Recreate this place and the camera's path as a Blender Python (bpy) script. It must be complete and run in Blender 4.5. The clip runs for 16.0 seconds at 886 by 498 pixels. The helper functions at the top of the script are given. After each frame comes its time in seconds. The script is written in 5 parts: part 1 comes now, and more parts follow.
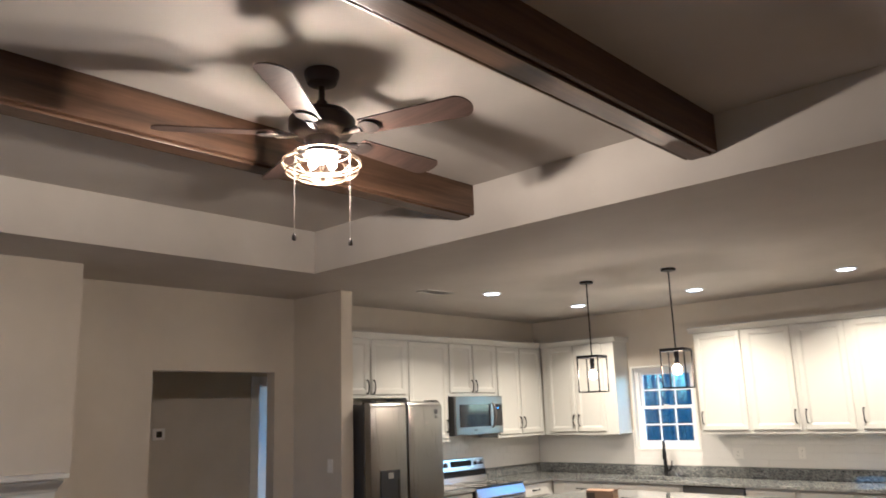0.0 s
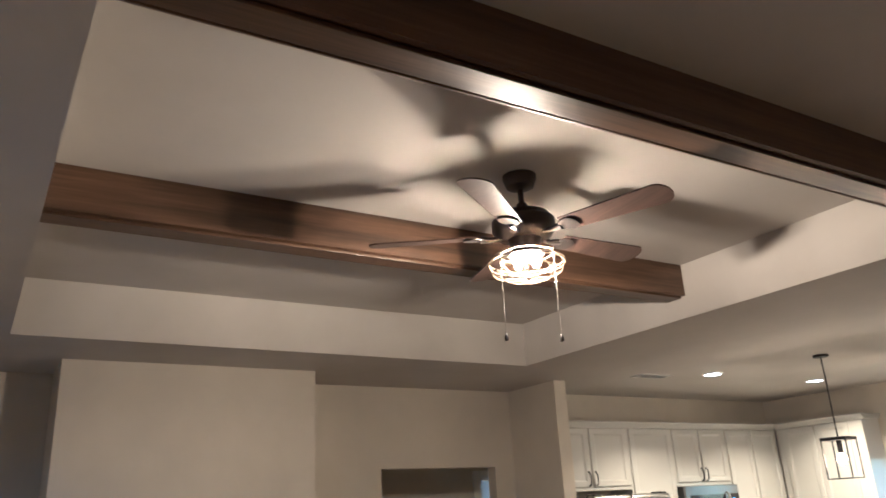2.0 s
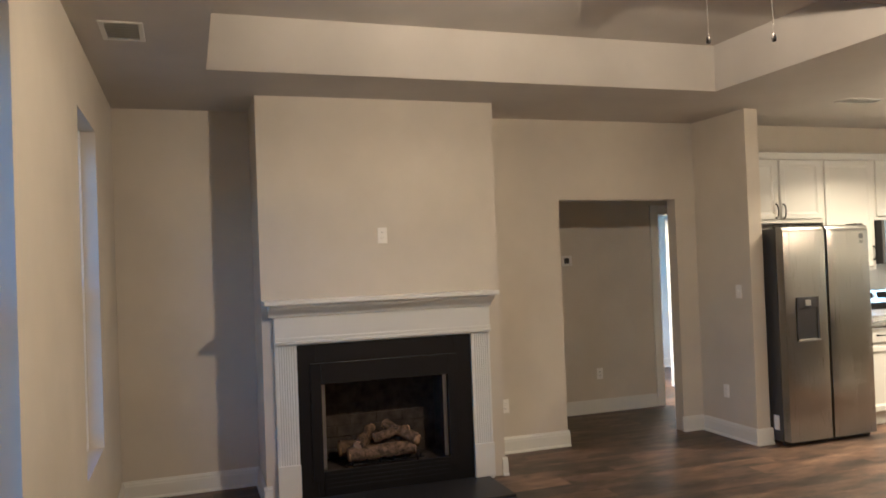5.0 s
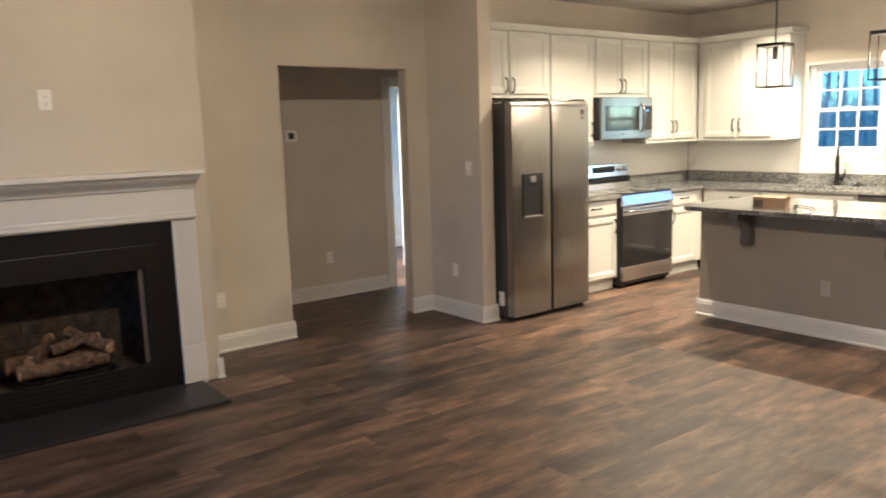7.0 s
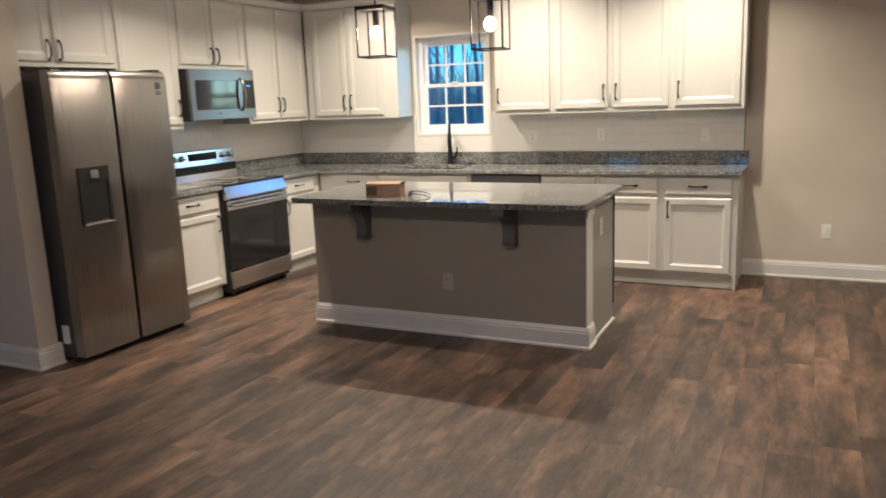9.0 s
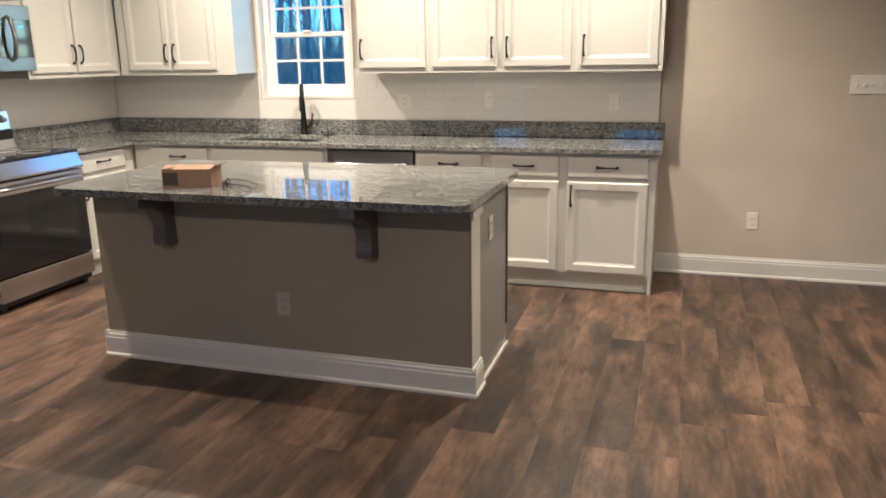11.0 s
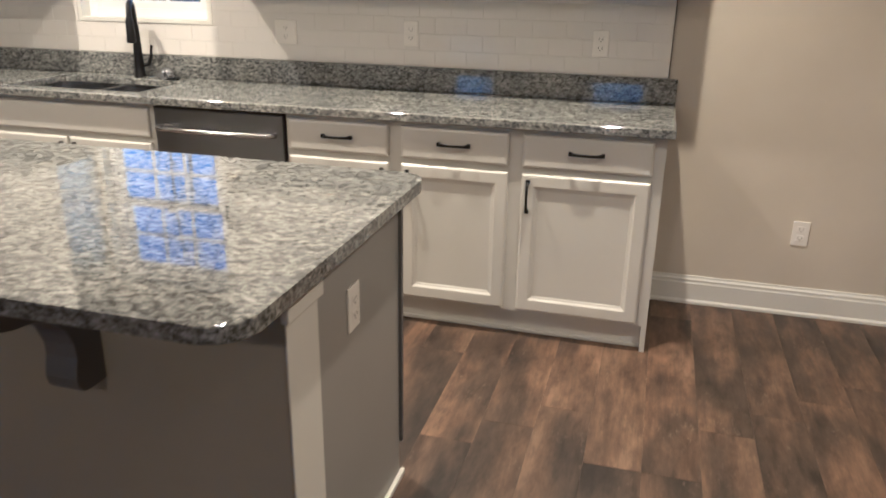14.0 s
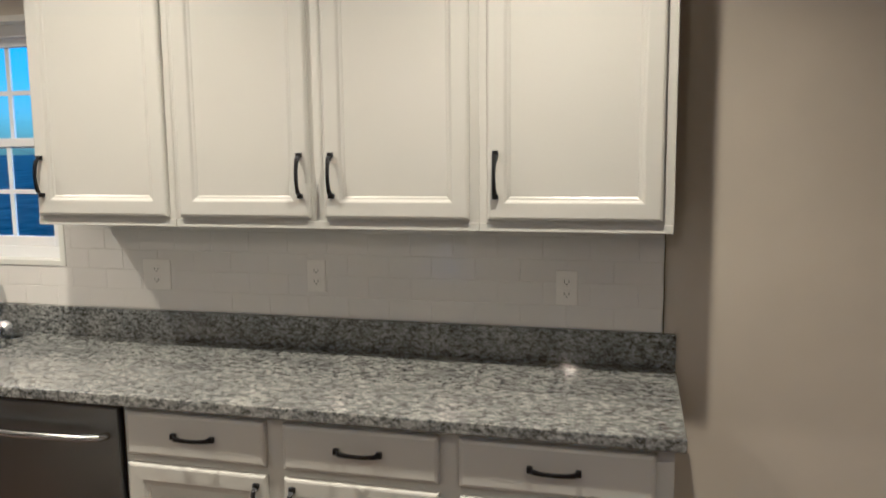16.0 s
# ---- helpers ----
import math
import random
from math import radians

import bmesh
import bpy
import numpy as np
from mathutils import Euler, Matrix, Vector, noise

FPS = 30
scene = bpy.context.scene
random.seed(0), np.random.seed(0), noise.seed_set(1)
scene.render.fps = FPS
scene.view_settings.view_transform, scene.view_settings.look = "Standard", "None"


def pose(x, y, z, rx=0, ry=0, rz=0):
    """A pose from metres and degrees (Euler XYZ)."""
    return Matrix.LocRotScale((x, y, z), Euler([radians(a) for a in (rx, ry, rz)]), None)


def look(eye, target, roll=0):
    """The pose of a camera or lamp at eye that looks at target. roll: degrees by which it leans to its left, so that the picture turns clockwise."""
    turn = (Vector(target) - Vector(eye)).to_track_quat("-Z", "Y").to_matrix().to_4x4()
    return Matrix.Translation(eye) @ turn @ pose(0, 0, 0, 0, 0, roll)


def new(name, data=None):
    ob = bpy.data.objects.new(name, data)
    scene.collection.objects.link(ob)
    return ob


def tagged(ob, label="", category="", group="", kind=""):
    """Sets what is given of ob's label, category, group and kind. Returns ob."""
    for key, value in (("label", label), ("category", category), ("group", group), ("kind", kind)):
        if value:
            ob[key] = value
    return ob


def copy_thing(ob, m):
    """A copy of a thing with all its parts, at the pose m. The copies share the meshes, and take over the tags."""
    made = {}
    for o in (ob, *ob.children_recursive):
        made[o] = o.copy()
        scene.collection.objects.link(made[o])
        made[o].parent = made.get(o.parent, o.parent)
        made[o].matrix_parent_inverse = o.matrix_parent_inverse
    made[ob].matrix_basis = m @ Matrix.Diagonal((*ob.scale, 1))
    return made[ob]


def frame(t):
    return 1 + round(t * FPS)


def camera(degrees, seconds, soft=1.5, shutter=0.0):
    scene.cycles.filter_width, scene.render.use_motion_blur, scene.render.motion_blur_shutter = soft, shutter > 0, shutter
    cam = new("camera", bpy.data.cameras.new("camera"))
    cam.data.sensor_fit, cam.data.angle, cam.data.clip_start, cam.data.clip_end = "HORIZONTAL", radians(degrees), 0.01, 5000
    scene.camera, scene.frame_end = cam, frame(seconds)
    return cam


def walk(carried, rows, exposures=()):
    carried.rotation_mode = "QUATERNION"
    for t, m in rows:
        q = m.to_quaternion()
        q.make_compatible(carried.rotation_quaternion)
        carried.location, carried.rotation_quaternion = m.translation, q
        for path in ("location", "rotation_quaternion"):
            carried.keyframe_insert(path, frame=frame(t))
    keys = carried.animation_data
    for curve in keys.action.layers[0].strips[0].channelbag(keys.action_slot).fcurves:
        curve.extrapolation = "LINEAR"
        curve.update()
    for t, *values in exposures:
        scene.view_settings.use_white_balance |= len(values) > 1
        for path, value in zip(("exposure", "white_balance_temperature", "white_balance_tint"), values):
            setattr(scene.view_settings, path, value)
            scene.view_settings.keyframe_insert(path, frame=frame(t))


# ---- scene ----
cam = camera(60.3, 16.0, soft=1.7, shutter=0.3)
PATH = [
    (0, (0.001, -0.581, 1.711), (-1.331, 0.853, 2.128), -1.9),
    (0.5, (0.005, -0.589, 1.714), (-1.403, 0.745, 2.206), -2.4),
    (1, (0.013, -0.598, 1.72), (-1.464, 0.628, 2.283), -2.7),
    (1.5, (0.028, -0.618, 1.745), (-1.514, 0.495, 2.365), -2.9),
    (2, (0.043, -0.644, 1.752), (-1.565, 0.353, 2.401), -3.0),
    (2.5, (0.065, -0.679, 1.744), (-1.615, 0.204, 2.373), -2.9),
    (3, (0.069, -0.69, 1.74), (-1.699, 0.071, 2.281), -2.4),
    (3.5, (0.049, -0.715, 1.726), (-1.794, -0.06, 2.141), -1.8),
    (4, (0.03, -0.725, 1.701), (-1.865, -0.142, 1.961), -1.3),
    (4.2, (0.02, -0.71, 1.686), (-1.889, -0.148, 1.884), -1.0),
    (6.3, (-0.425, -0.535, 1.573), (-2.186, 0.378, 1.32), -1.5),
    (6.5, (-0.47, -0.46, 1.573), (-2.181, 0.54, 1.302), -1.6),
    (7, (-0.612, -0.247, 1.586), (-2.181, 0.956, 1.281), -1.8),
    (7.5, (-0.818, -0.014, 1.567), (-2.206, 1.39, 1.249), -2.1),
    (8, (-0.905, 0.25, 1.556), (-2.108, 1.812, 1.216), -2.2),
    (8.5, (-0.956, 0.558, 1.57), (-1.992, 2.23, 1.21), -2.3),
    (9, (-1.097, 0.83, 1.553), (-1.958, 2.593, 1.167), -2.2),
    (9.5, (-1.247, 1.118, 1.545), (-1.976, 2.935, 1.136), -2.1),
    (9.7, (-1.273, 1.265, 1.541), (-1.973, 3.091, 1.125), -2.1),
    (11.8, (-1.597, 2.673, 1.501), (-2.134, 4.502, 0.894), -0.3),
    (12, (-1.632, 2.801, 1.5), (-2.166, 4.616, 0.851), -0.1),
    (12.5, (-1.656, 3.135, 1.5), (-2.2, 4.914, 0.765), 0.3),
    (13, (-1.597, 3.442, 1.435), (-2.161, 5.215, 0.701), 0.5),
    (13.5, (-1.618, 3.73, 1.453), (-2.158, 5.512, 0.722), 0.8),
    (14, (-1.653, 4.048, 1.467), (-2.149, 5.862, 0.785), 0.9),
    (14.5, (-1.631, 4.354, 1.476), (-2.108, 6.2, 0.872), 0.7),
    (15, (-1.659, 4.609, 1.502), (-2.11, 6.493, 1.006), 0.4),
    (15.5, (-1.708, 4.881, 1.571), (-2.145, 6.801, 1.219), 0.0),
    (16, (-1.691, 5.111, 1.619), (-2.186, 7.033, 1.371), -0.6),
]
EXPOSURES = [(0.0, 0.28, 4000, 12), (2.5, 0.52, 4100, 11), (4.0, 0.6, 4200, 10), (6.3, 1.15, 4250, 8), (7.5, 0.75, 4200, 10), (9.0, 0.06, 4100, 12), (9.7, 0.03, 4100, 12),
             (12.0, 0.22, 4050, 13), (13.2, 0.2, 4000, 14), (14.0, 0.0, 4050, 13), (15.0, -0.15, 4200, 13), (15.5, -0.28, 4200, 12), (16.0, -0.65, 3950, 10)]
walk(cam, [(t, look(eye, target, roll)) for t, eye, target, roll in PATH], EXPOSURES)

# ---- light levels ----
FAN_W, CAN_W, PENDANT_W, SKY = 145.0, 41.0, 13.0, 0.52
WARM = (1.0, 0.60, 0.26)


def bulb_lamp(parent, at, watts, radius):
    """Bare bulb: a small warm sphere of light."""
    la = bpy.data.lights.new("bulb_lamp", "POINT")
    la.energy, la.color, la.shadow_soft_size = watts, WARM, radius
    la.use_soft_falloff = False
    o = new("bulb_lamp", la)
    o.parent, o.location = parent, at
    return o


def disc_lamp(parent, at, watts, size):
    """Downlight: a small warm disc of light facing down."""
    la = bpy.data.lights.new("disc_lamp", "AREA")
    la.shape, la.size, la.spread = "DISK", size, radians(128)
    la.energy, la.color = watts, (1.0, 0.615, 0.255)
    o = new("disc_lamp", la)
    o.parent, o.location = parent, at
    return o


world = bpy.data.worlds.new("dusk")
scene.world = world
world.use_nodes = True
wn = world.node_tree.nodes
sky = wn.new("ShaderNodeTexSky")
sky.sky_type = "NISHITA"
sky.sun_disc = False
sky.sun_elevation = radians(8.0)
sky.sun_rotation = radians(50)
sky.ozone_density = 4.0
dusk = wn.new("ShaderNodeMix")
dusk.data_type, dusk.blend_type = "RGBA", "MULTIPLY"
dusk.inputs[0].default_value = 1.0
dusk.inputs[7].default_value = (0.66, 0.95, 0.97, 1)
world.node_tree.links.new(sky.outputs[0], dusk.inputs[6])
world.node_tree.links.new(dusk.outputs[2], wn["Background"].inputs[0])
wn["Background"].inputs[1].default_value = SKY


# ---- materials ----
def mat_base(name, color=(0.8, 0.8, 0.8), rough=0.5, metal=0.0):
    m = bpy.data.materials.new(name)
    m.use_nodes = True
    b = m.node_tree.nodes["Principled BSDF"]
    b.inputs["Base Color"].default_value = (*color, 1)
    b.inputs["Roughness"].default_value = rough
    b.inputs["Metallic"].default_value = metal
    return m, m.node_tree.nodes, m.node_tree.links, b


def coords(nd, lk, scale=(1, 1, 1), kind="Object", shift=None):
    tc = nd.new("ShaderNodeTexCoord")
    mp = nd.new("ShaderNodeMapping")
    mp.inputs["Scale"].default_value = scale
    lk.new(tc.outputs[kind], mp.inputs["Vector"])
    if shift is not None:
        lk.new(shift, mp.inputs["Location"])
    return mp.outputs["Vector"]


def world_coords(nd, lk, scale=(1, 1, 1)):
    g = nd.new("ShaderNodeNewGeometry")
    mp = nd.new("ShaderNodeMapping")
    mp.inputs["Scale"].default_value = scale
    lk.new(g.outputs["Position"], mp.inputs["Vector"])
    return mp.outputs["Vector"]


def noise_tex(nd, lk, vec, scale, detail=4.0, rough=0.55):
    n = nd.new("ShaderNodeTexNoise")
    n.inputs["Scale"].default_value = scale
    n.inputs["Detail"].default_value = detail
    n.inputs["Roughness"].default_value = rough
    lk.new(vec, n.inputs["Vector"])
    return n.outputs[0]


def ramp(nd, lk, fac, stops, interp="LINEAR"):
    r = nd.new("ShaderNodeValToRGB")
    r.color_ramp.interpolation = interp
    el = r.color_ramp.elements
    while len(el) < len(stops):
        el.new(0.5)
    for e, (p, c) in zip(el, stops):
        e.position = p
        e.color = (*c, 1) if len(c) == 3 else c
    lk.new(fac, r.inputs[0])
    return r.outputs[0]


def mix(nd, lk, a, b, fac, mode="MIX"):
    n = nd.new("ShaderNodeMix")
    n.data_type, n.blend_type = "RGBA", mode
    for sock, val in ((n.inputs[6], a), (n.inputs[7], b), (n.inputs[0], fac)):
        if isinstance(val, (int, float)):
            sock.default_value = val
        elif isinstance(val, tuple):
            sock.default_value = (*val, 1)
        else:
            lk.new(val, sock)
    return n.outputs[2]


def bump(nd, lk, b, height, strength, dist=0.002):
    n = nd.new("ShaderNodeBump")
    n.inputs["Strength"].default_value = strength
    n.inputs["Distance"].default_value = dist
    lk.new(height, n.inputs["Height"])
    lk.new(n.outputs[0], b.inputs["Normal"])


def paint(name, color, rough=0.6, orange=0.25, stain=0.06):
    """Rolled paint: fine roller texture, faint large blotches."""
    m, nd, lk, b = mat_base(name, color, rough)
    v = world_coords(nd, lk)
    big = noise_tex(nd, lk, v, 1.7, 5)
    dark = tuple(c * (1 - stain) for c in color)
    lite = tuple(min(1, c * (1 + stain)) for c in color)
    lk.new(ramp(nd, lk, big, [(0.3, dark), (0.7, lite)]), b.inputs["Base Color"])
    bump(nd, lk, b, noise_tex(nd, lk, v, 260, 3), orange, 0.0012)
    return m


WALL = paint("greige_wall_paint", (0.605, 0.56, 0.468), 0.62)
CEIL = paint("ceiling_paint", (0.55, 0.525, 0.48), 0.8, 0.5)
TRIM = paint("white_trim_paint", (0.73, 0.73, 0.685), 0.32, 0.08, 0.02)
CABWHITE = paint("white_cabinet_paint", (0.595, 0.594, 0.557), 0.30, 0.05, 0.02)
ISLAND = paint("taupe_island_paint", (0.325, 0.298, 0.228), 0.55, 0.25, 0.04)
ISLEND = paint("grey_panel_paint", (0.32, 0.32, 0.305), 0.4, 0.1, 0.03)
CORBEL = paint("dark_grey_corbel_paint", (0.12, 0.12, 0.125), 0.45, 0.1, 0.04)
TAUPEPLATE = mat_base("taupe_plastic", (0.47, 0.435, 0.38), 0.4)[0]
PLATE = mat_base("white_plastic", (0.86, 0.84, 0.79), 0.35)[0]
SLOT = mat_base("dark_slot", (0.03, 0.03, 0.03), 0.6)[0]
BLACK = mat_base("matte_black_metal", (0.015, 0.015, 0.017), 0.42, 0.6)[0]
CAGEWIRE = mat_base("antique_brass_wire", (0.30, 0.24, 0.17), 0.4, 1.0)[0]
NICKEL = mat_base("brushed_nickel", (0.42, 0.41, 0.39), 0.34, 1.0)[0]
BLACKGLASS = mat_base("black_oven_glass", (0.012, 0.012, 0.014), 0.09)[0]
BLACKPLASTIC = mat_base("black_plastic", (0.02, 0.02, 0.022), 0.4)[0]
FRIDGESIDE = mat_base("dark_grey_enamel", (0.06, 0.06, 0.065), 0.4, 0.2)[0]
# black plastic, made blacker: the shade of a deep recess is in the colour
DISPENSER = mat_base("black_plastic_with_recess_shade", (0.006, 0.006, 0.007), 0.55)[0]
CERAMIC = mat_base("black_ceramic_top", (0.02, 0.02, 0.022), 0.06)[0]
VINYL = mat_base("white_vinyl", (0.82, 0.83, 0.85), 0.3)[0]


def steel(name, color=(0.25, 0.245, 0.24), rough=0.32, axis=2):
    m, nd, lk, b = mat_base(name, color, rough, 1.0)
    sc = [300.0, 300.0, 300.0]
    sc[axis] = 2.5
    v = coords(nd, lk, tuple(sc))
    n = noise_tex(nd, lk, v, 1.0, 3)
    lk.new(ramp(nd, lk, n, [(0.3, (rough - 0.008,) * 3), (0.75, (rough + 0.012,) * 3)]), b.inputs["Roughness"])
    lk.new(ramp(nd, lk, n, [(0.3, tuple(c * 0.985 for c in color)), (0.7, tuple(c * 1.01 for c in color))]), b.inputs["Base Color"])
    bump(nd, lk, b, n, 0.003, 0.0003)
    return m


STEEL = steel("brushed_stainless_steel", (0.32, 0.315, 0.30), 0.28, axis=2)
STEEL_H = steel("horizontal_brushed_steel", (0.50, 0.50, 0.51), 0.2, axis=0)
STEEL_M = steel("grey_brushed_steel", (0.23, 0.235, 0.245), 0.3, axis=0)
STEEL_X = steel("brushed_steel_panel", (0.39, 0.40, 0.415), 0.25, axis=0)


def granite():
    m, nd, lk, b = mat_base("speckled_grey_granite", (0.4, 0.4, 0.38), 0.035)
    v = world_coords(nd, lk, (1.0, 1.9, 1.6))
    wv = nd.new("ShaderNodeTexVoronoi")
    wv.feature = "F1"
    wv.inputs["Scale"].default_value = 54
    wv.inputs["Randomness"].default_value = 1.0
    dist = mix(nd, lk, v, noise_color(nd, lk, v, 45), 0.014, "ADD")
    lk.new(dist, wv.inputs["Vector"])
    blot = ramp(nd, lk, wv.outputs["Color"], [(0.2, (0.03, 0.031, 0.034)), (0.38, (0.10, 0.103, 0.105)), (0.52, (0.25, 0.25, 0.237)), (0.72, (0.52, 0.505, 0.47))])
    b.inputs["Specular IOR Level"].default_value = 0.72
    n1 = noise_tex(nd, lk, v, 68, 7, 0.76)
    specks = ramp(nd, lk, n1, [(0.39, (0.035, 0.036, 0.039)), (0.48, (0.18, 0.18, 0.177)), (0.57, (0.64, 0.625, 0.585))])
    col = mix(nd, lk, blot, specks, 0.55)
    cloud = ramp(nd, lk, noise_tex(nd, lk, v, 7, 3), [(0.3, (0.52, 0.55, 0.57)), (0.7, (0.78, 0.81, 0.81))])
    lk.new(mix(nd, lk, col, cloud, 1.0, "MULTIPLY"), b.inputs["Base Color"])
    return m


def noise_color(nd, lk, vec, scale):
    n = nd.new("ShaderNodeTexNoise")
    n.inputs["Scale"].default_value = scale
    n.inputs["Detail"].default_value = 2
    lk.new(vec, n.inputs["Vector"])
    return n.outputs["Color"]


GRANITE = granite()


def plank_mat():
    """Rustic dark vinyl planks: each plank its own tone, long grain, smoky patches."""
    m, nd, lk, b = mat_base("dark_rustic_vinyl_plank", (0.1, 0.07, 0.05), 0.34)
    oi = nd.new("ShaderNodeObjectInfo")
    gi = nd.new("ShaderNodeNewGeometry")
    add = nd.new("ShaderNodeMath")
    add.operation = "ADD"
    lk.new(oi.outputs["Random"], add.inputs[0])
    lk.new(gi.outputs["Random Per Island"], add.inputs[1])
    fr = nd.new("ShaderNodeMath")
    fr.operation = "FRACT"
    lk.new(add.outputs[0], fr.inputs[0])
    sh = nd.new("ShaderNodeVectorMath")
    sh.operation = "SCALE"
    sh.inputs[0].default_value = (17.0, 53.0, 9.0)
    lk.new(fr.outputs[0], sh.inputs["Scale"])
    pos = nd.new("ShaderNodeVectorMath")
    pos.operation = "ADD"
    lk.new(gi.outputs["Position"], pos.inputs[0])
    lk.new(sh.outputs[0], pos.inputs[1])

    def scaled(s):
        mp = nd.new("ShaderNodeMapping")
        mp.inputs["Scale"].default_value = s
        lk.new(pos.outputs[0], mp.inputs["Vector"])
        return mp.outputs[0]
    patch = noise_tex(nd, lk, scaled((5.2, 1.45, 1)), 1.0, 6, 0.61)
    grain = noise_tex(nd, lk, scaled((60, 3.0, 1)), 1.0, 6, 0.65)
    worn = noise_tex(nd, lk, scaled((70, 26, 1)), 1.0, 5, 0.7)
    where = noise_tex(nd, lk, scaled((3.1, 2.2, 1)), 1.7, 2, 0.5)
    fine = noise_tex(nd, lk, scaled((20, 6.0, 1)), 1.0, 6, 0.70)
    base = ramp(nd, lk, patch, [(0.32, (0.052, 0.044, 0.041)), (0.44, (0.118, 0.091, 0.074)), (0.55, (0.230, 0.160, 0.115)), (0.69, (0.380, 0.282, 0.205))])
    g = ramp(nd, lk, grain, [(0.3, (0.66, 0.65, 0.64)), (0.52, (1.0, 1.0, 1.0)), (0.74, (1.28, 1.26, 1.23))])
    f = ramp(nd, lk, fine, [(0.34, (0.46, 0.46, 0.49)), (0.5, (1.0, 1.0, 1.0)), (0.68, (1.42, 1.40, 1.36))])
    tone = ramp(nd, lk, fr.outputs[0], [(0.0, (0.78, 0.80, 0.83)), (0.5, (1.0, 0.99, 0.97)), (1.0, (1.20, 1.16, 1.12))])
    c = mix(nd, lk, mix(nd, lk, base, g, 0.8, "MULTIPLY"), f, 0.8, "MULTIPLY")
    spots = mix(nd, lk, ramp(nd, lk, worn, [(0.57, (0, 0, 0)), (0.68, (0.42, 0.42, 0.42))]), ramp(nd, lk, where, [(0.5, (0, 0, 0)), (0.62, (1, 1, 1))]), 1.0, "MULTIPLY")
    c = mix(nd, lk, c, (0.40, 0.33, 0.26), spots)
    c = mix(nd, lk, c, (0.51, 0.468, 0.42), 1.0, "MULTIPLY")
    lk.new(mix(nd, lk, c, tone, 1.0, "MULTIPLY"), b.inputs["Base Color"])
    lk.new(ramp(nd, lk, grain, [(0.2, (0.38,) * 3), (0.8, (0.52,) * 3)]), b.inputs["Roughness"])
    bump(nd, lk, b, grain, 0.22, 0.001)
    return m


PLANK = plank_mat()
SUBFLOOR = mat_base("dark_joint", (0.10, 0.076, 0.06), 0.8)[0]


def wood(name, dark, light, axis=1, rough=0.5):
    m, nd, lk, b = mat_base(name, light, rough)
    sc = [16.0, 16.0, 16.0]
    sc[axis] = 0.9
    v = world_coords(nd, lk, tuple(sc))
    n = noise_tex(nd, lk, v, 1.0, 6, 0.65)
    sc2 = [90.0, 90.0, 90.0]
    sc2[axis] = 3.0
    n2 = noise_tex(nd, lk, world_coords(nd, lk, tuple(sc2)), 1.0, 4)
    c = ramp(nd, lk, n, [(0.3, dark), (0.7, light)])
    lk.new(mix(nd, lk, c, ramp(nd, lk, n2, [(0.3, (0.6, 0.6, 0.6)), (0.7, (1.15, 1.15, 1.15))]), 0.7, "MULTIPLY"), b.inputs["Base Color"])
    bump(nd, lk, b, n2, 0.35, 0.002)
    return m


BEAM = wood("stained_beam_wood", (0.042, 0.024, 0.013), (0.145, 0.082, 0.042), 1, 0.40)
BLADE = wood("walnut_fan_blade", (0.030, 0.020, 0.016), (0.075, 0.045, 0.033), 0, 0.45)
BRONZE = mat_base("aged_bronze", (0.035, 0.030, 0.028), 0.42, 0.5)[0]
SLATE = paint("black_slate", (0.022, 0.022, 0.025), 0.45, 0.5, 0.25)
SURROUND = mat_base("black_fireplace_metal", (0.010, 0.010, 0.011), 0.38, 0.3)[0]


def firebrick():
    m, nd, lk, b = mat_base("dark_firebrick", (0.12, 0.09, 0.07), 0.9)
    v = world_coords(nd, lk)
    n = noise_tex(nd, lk, v, 14, 6)
    # mottled in very dark browns
    lk.new(ramp(nd, lk, n, [(0.3, (0.026, 0.021, 0.017)), (0.7, (0.085, 0.066, 0.050))]), b.inputs["Base Color"])
    bump(nd, lk, b, noise_tex(nd, lk, v, 90, 4), 0.6, 0.003)
    return m


FIREBRICK = firebrick()


def bark(name, dark, light, scale=22):
    m, nd, lk, b = mat_base(name, light, 0.9)
    v = coords(nd, lk, (1, 1, 1))
    n = noise_tex(nd, lk, v, scale, 7, 0.7)
    lk.new(ramp(nd, lk, n, [(0.35, dark), (0.65, light)]), b.inputs["Base Color"])
    bump(nd, lk, b, n, 0.9, 0.006)
    return m


LOG = bark("ceramic_log_bark", (0.020, 0.014, 0.009), (0.26, 0.165, 0.09))
LOGEND = bark("ceramic_log_end", (0.36, 0.21, 0.10), (0.60, 0.40, 0.21), 30)
# tree, brush and ground colours are lightened: haze over the woods is put into them
TREEBARK = bark("grey_tree_bark", (0.14, 0.13, 0.12), (0.34, 0.31, 0.28), 9)
BRUSH = bark("grey_brown_brushwood", (0.17, 0.14, 0.105), (0.48, 0.40, 0.30), 0.6)
CARD = bark("brown_cardboard", (0.30, 0.20, 0.12), (0.38, 0.26, 0.165), 5)
CARDDARK = mat_base("dark_printed_card", (0.09, 0.065, 0.05), 0.6)[0]
GROUND = bark("leaf_litter_ground", (0.12, 0.088, 0.055), (0.46, 0.34, 0.22), 1.1)
TILE = mat_base("glossy_white_tile", (0.78, 0.765, 0.73), 0.12)[0]
GROUT = mat_base("pale_grout", (0.77, 0.755, 0.72), 0.3)[0]


